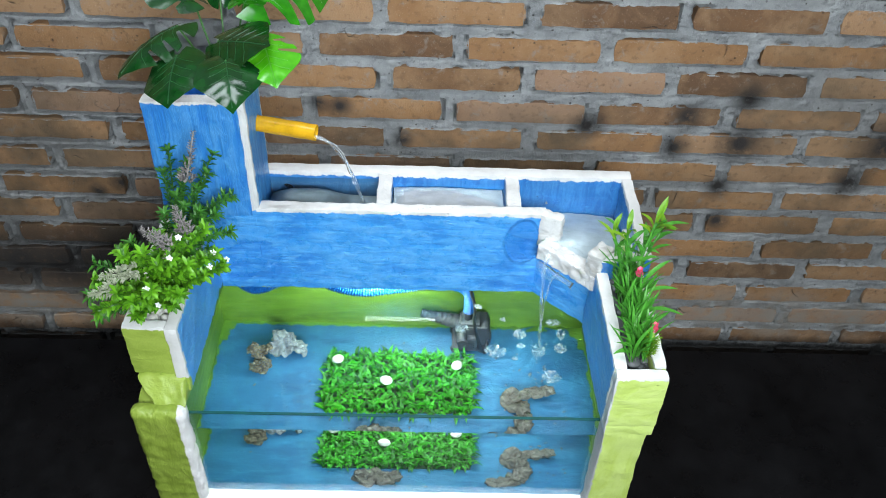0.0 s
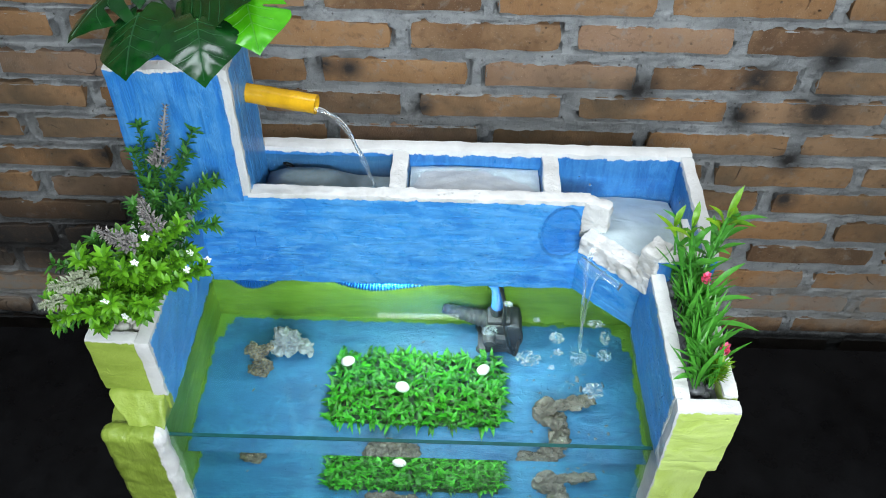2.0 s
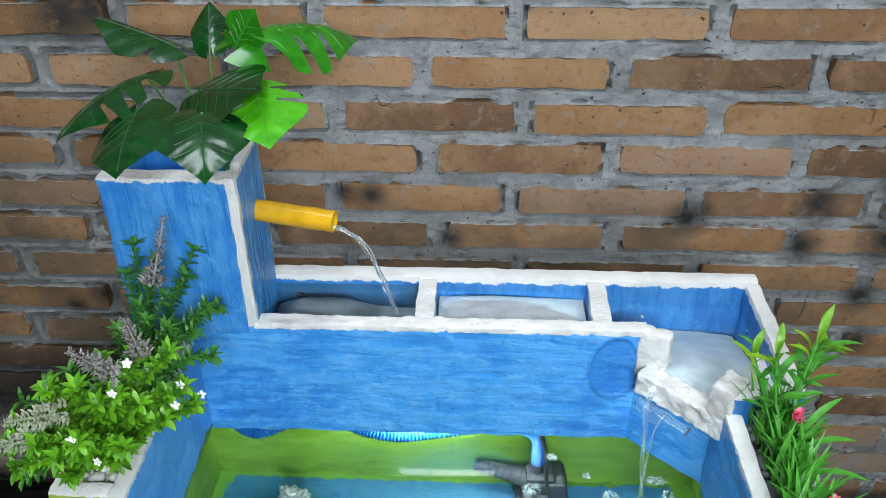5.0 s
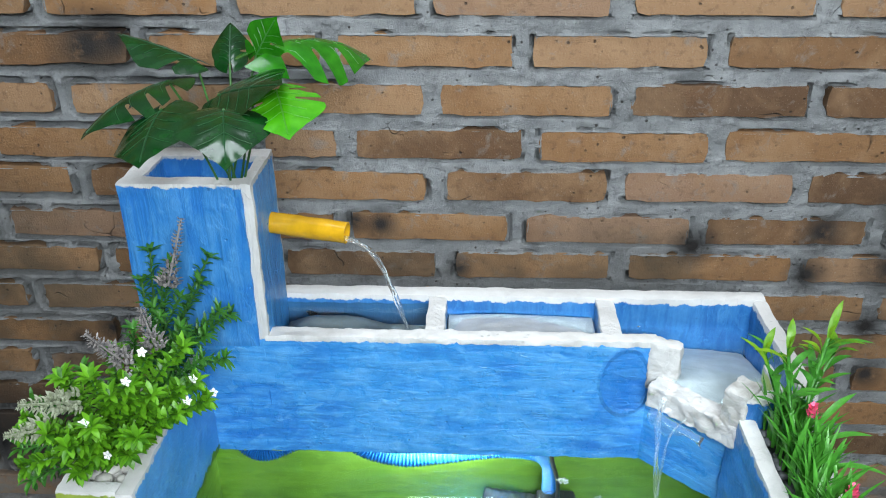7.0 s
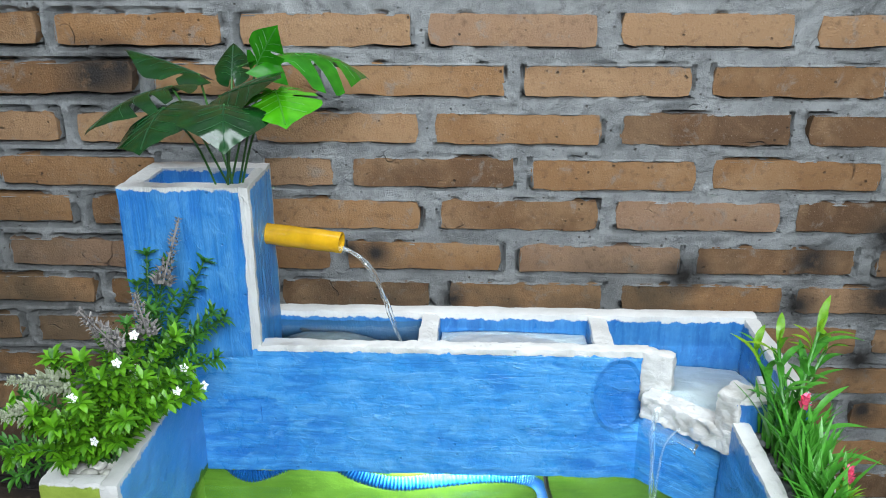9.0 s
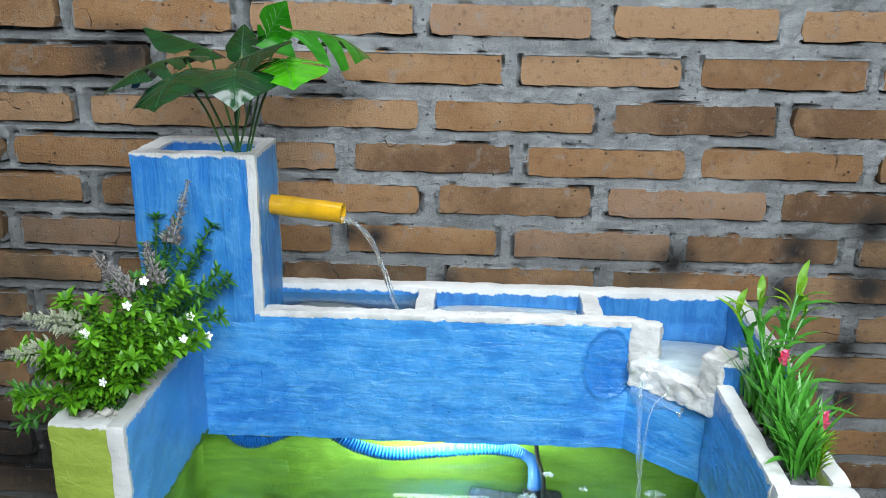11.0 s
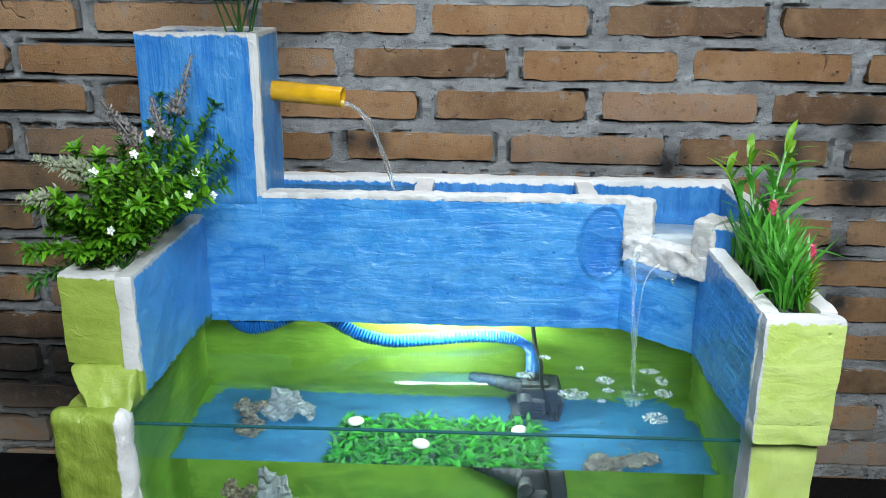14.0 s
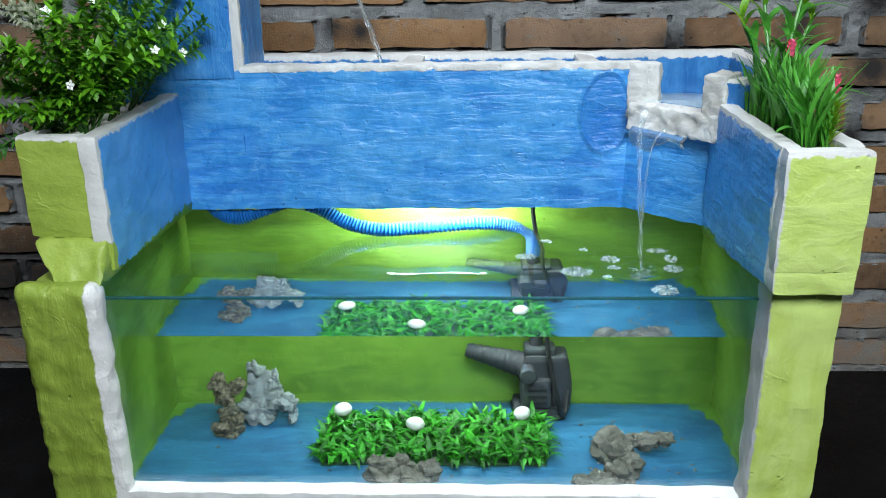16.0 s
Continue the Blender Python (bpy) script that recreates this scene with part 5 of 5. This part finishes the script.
reed = thing("reed_plant", "artificial grass tuft with pink buds in the planter", "plant")
g = Geo()
rng = random.Random(33)
for i in range(190):
    g = Geo()
    y = rng.uniform(0.705, 0.860)
    root = Vector((rng.uniform(0.262, 0.284), y, 0.478))
    a = rng.uniform(0, 6.283)
    high = rng.uniform(0.045, 0.085)
    reach = rng.uniform(0.012, 0.042)
    blade(g, root, root + Vector((math.cos(a) * reach, math.sin(a) * reach * 0.8, high * (1 - 0.25 * reach / 0.042))), rng.uniform(0.0036, 0.0064), rng.uniform(0.003, 0.012), 0, 6)
    part("blade", g, M_REED, reed)
for root, tip in (((0.272, 0.800, 0.49), (0.300, 0.850, 0.590)), ((0.270, 0.800, 0.50), (0.262, 0.840, 0.585)), ((0.275, 0.820, 0.50), (0.310, 0.870, 0.580)), ((0.268, 0.790, 0.50), (0.250, 0.860, 0.565)), ((0.285, 0.830, 0.50), (0.318, 0.870, 0.562))):
    g = Geo()
    line = spline([root, Vector(root).lerp(Vector(tip), 0.5) + Vector((0, 0.006, 0)), tip], 12)
    g.add(*tube(line, 0.0016, 6))
    for i in range(4, 12):
        p = line[i]
        a = i * 2.4 + rng.uniform(-0.4, 0.4)
        out = rng.uniform(0.020, 0.036)
        blade(g, p, p + Vector((math.cos(a) * out, math.sin(a) * out * 0.8, rng.uniform(0.012, 0.030))), 0.0074, 0.006, 0 if i < 9 else 1, 6)
    blade(g, line[-1], line[-1] + Vector((0.004, 0.0, 0.014)), 0.006, 0.002, 1, 5)
    part("shoot", g, [M_REED, M_REED_TIP], reed, "leafy shoot with a yellow-green tip")
for p, q in (((0.305, 0.860, 0.572), (0.353, 0.870, 0.572)), ((0.262, 0.865, 0.552), (0.236, 0.874, 0.578)), ((0.285, 0.790, 0.520), (0.330, 0.790, 0.528)), ((0.285, 0.770, 0.510), (0.335, 0.760, 0.510)), ((0.262, 0.712, 0.490), (0.238, 0.708, 0.491)), ((0.285, 0.80, 0.53), (0.322, 0.82, 0.552))):
    g = Geo()
    blade(g, p, q, 0.0070, 0.006, 0, 6)
    part("blade", g, M_REED, reed)
g = Geo()
for i in range(70):
    root = Vector((0.284, 0.712, 0.482)) + Vector((0, 0, 0.03 * i / 70))
    a = i * 2.4
    blade(g, root, root + Vector((math.cos(a) * 0.013, math.sin(a) * 0.013, 0.012)), 0.0022, 0.002, 0, 3)
part("needle_tuft", g, M_REED_TIP, reed, "bright green needle tuft", kind="stuff")
for p in ((0.278, 0.802, 0.542), (0.286, 0.721, 0.524)):
    g = Geo()
    for k in range(14):
        a, u = k * 2.4, k / 13
        o = Vector((math.cos(a), math.sin(a), 0)) * (0.0062 - 0.0022 * u)
        c = Vector(p) + Vector((0, 0, -0.005 + 0.011 * u))
        blade(g, c + o * 0.3, c + o + Vector((0, 0, 0.0062)), 0.0062, 0.0012, 0, 3)
    part("bud", g, M_PINK, reed, "pink flower bud")

# pebbles filling the planters
rng = random.Random(44)
for i in range(46):
    x, y, r = rng.uniform(-0.370, -0.340), rng.uniform(0.762, 0.945), rng.uniform(0.006, 0.0105)
    b = blob((x, y, 0.466 + rng.uniform(0, 0.010)), (r, r * rng.uniform(0.7, 1.1), r * 0.62), 7, 10, 0.0008, 70, Matrix.Rotation(rng.uniform(0, 3), 3, "Z"))
    tagged(part("pebble", Geo().add(*b), M_PEBBLE), "pale river pebble in the planter", "pebble", group="pebbles in the shrub planter")
for i in range(40):
    x, y, r = rng.uniform(0.262, 0.284), rng.uniform(0.702, 0.870), rng.uniform(0.005, 0.0085)
    b = blob((x, y, 0.468 + rng.uniform(0, 0.008)), (r, r * rng.uniform(0.7, 1.1), r * 0.62), 7, 10, 0.0008, 70, Matrix.Rotation(rng.uniform(0, 3), 3, "Z"))
    tagged(part("pebble", Geo().add(*b), M_DARK_PEBBLE), "dark pebble in the planter", "pebble", group="pebbles in the reed planter")
for x0, x1, y0, y1, m in ((-0.377, -0.333, 0.756, 0.960, M_PEBBLE), (0.2555, 0.2895, 0.6955, 0.900, M_DARK_PEBBLE)):
    tagged(part("gravel_bed", Geo().add(*box(x0, x1, y0, y1, 0.405, 0.466, 0.008, 0.002, 0.0015, 90)), m), "gravel filling the planter under the pebbles", "gravel", kind="stuff")

# ---- bricks ----
def brick_mesh(seed, length):
    """One worn brick face with its sides, about the middle of the front."""
    r = random.Random(seed)
    nx, nz = 14, 3
    off = Vector((seed * 3.1, seed * 1.7, 0))
    verts, faces = [], []
    for j in range(nz + 1):
        for i in range(nx + 1):
            u, v = i / nx, j / nz
            x, z = (u - 0.5) * length, (v - 0.5) * BRICK_H
            p = Vector((x, 0, z)) + off
            corner = 0.0020 if (i in (0, nx) and j in (0, nz)) else 0.0
            x += (-corner if u > 0.5 else corner) + 0.0030 * noise.noise(p * 90) * (1 if i in (0, nx) else 0.3)
            z += (-corner if v > 0.5 else corner) * 0.5 + (0.0026 * noise.noise(p * 38 + Vector((9, 0, 0))) + 0.0020 * noise.noise(p * 110) if j in (0, nz) else 0)
            y = 0.0012 * noise.noise(p * 30) + (0.0006 if i in (0, nx) or j in (0, nz) else 0.0)
            verts.append((x, y, z))
    faces = [(j * (nx + 1) + i, j * (nx + 1) + i + 1, (j + 1) * (nx + 1) + i + 1, (j + 1) * (nx + 1) + i) for j in range(nz) for i in range(nx)]
    rim = [i for i in range(nx + 1)] + [j * (nx + 1) + nx for j in range(1, nz + 1)] + [nz * (nx + 1) + i for i in range(nx - 1, -1, -1)] + [j * (nx + 1) for j in range(nz - 1, 0, -1)]
    b = len(verts)
    verts += [(verts[i][0], 0.022, verts[i][2]) for i in rim]
    faces += [(rim[i], b + i, b + (i + 1) % len(rim), rim[(i + 1) % len(rim)]) for i in range(len(rim))]
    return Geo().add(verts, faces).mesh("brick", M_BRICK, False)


KINDS = {}
rnd = random.Random(77)
for k in range(-12, 9):
    for a, b in course_bricks(k):
        if b > 1.30 or a < -1.30:
            continue
        size = round((b - a) / 0.004)
        key = (size, rnd.randrange(5))
        if key not in KINDS:
            KINDS[key] = brick_mesh(len(KINDS) + 1, size * 0.004)
        ob = new("brick", KINDS[key])
        ob.parent = wall_back
        slack = 2.2 if b < -0.25 else 1.0
        ob.matrix_basis = pose((a + b) / 2, WALL - 0.0022 + rnd.uniform(-0.0018, 0.0018), course_top(k) - BRICK_H / 2 + rnd.uniform(-0.0015, 0.0015) * slack, 0, rnd.uniform(-0.5, 0.5) * slack, rnd.uniform(-0.4, 0.4))
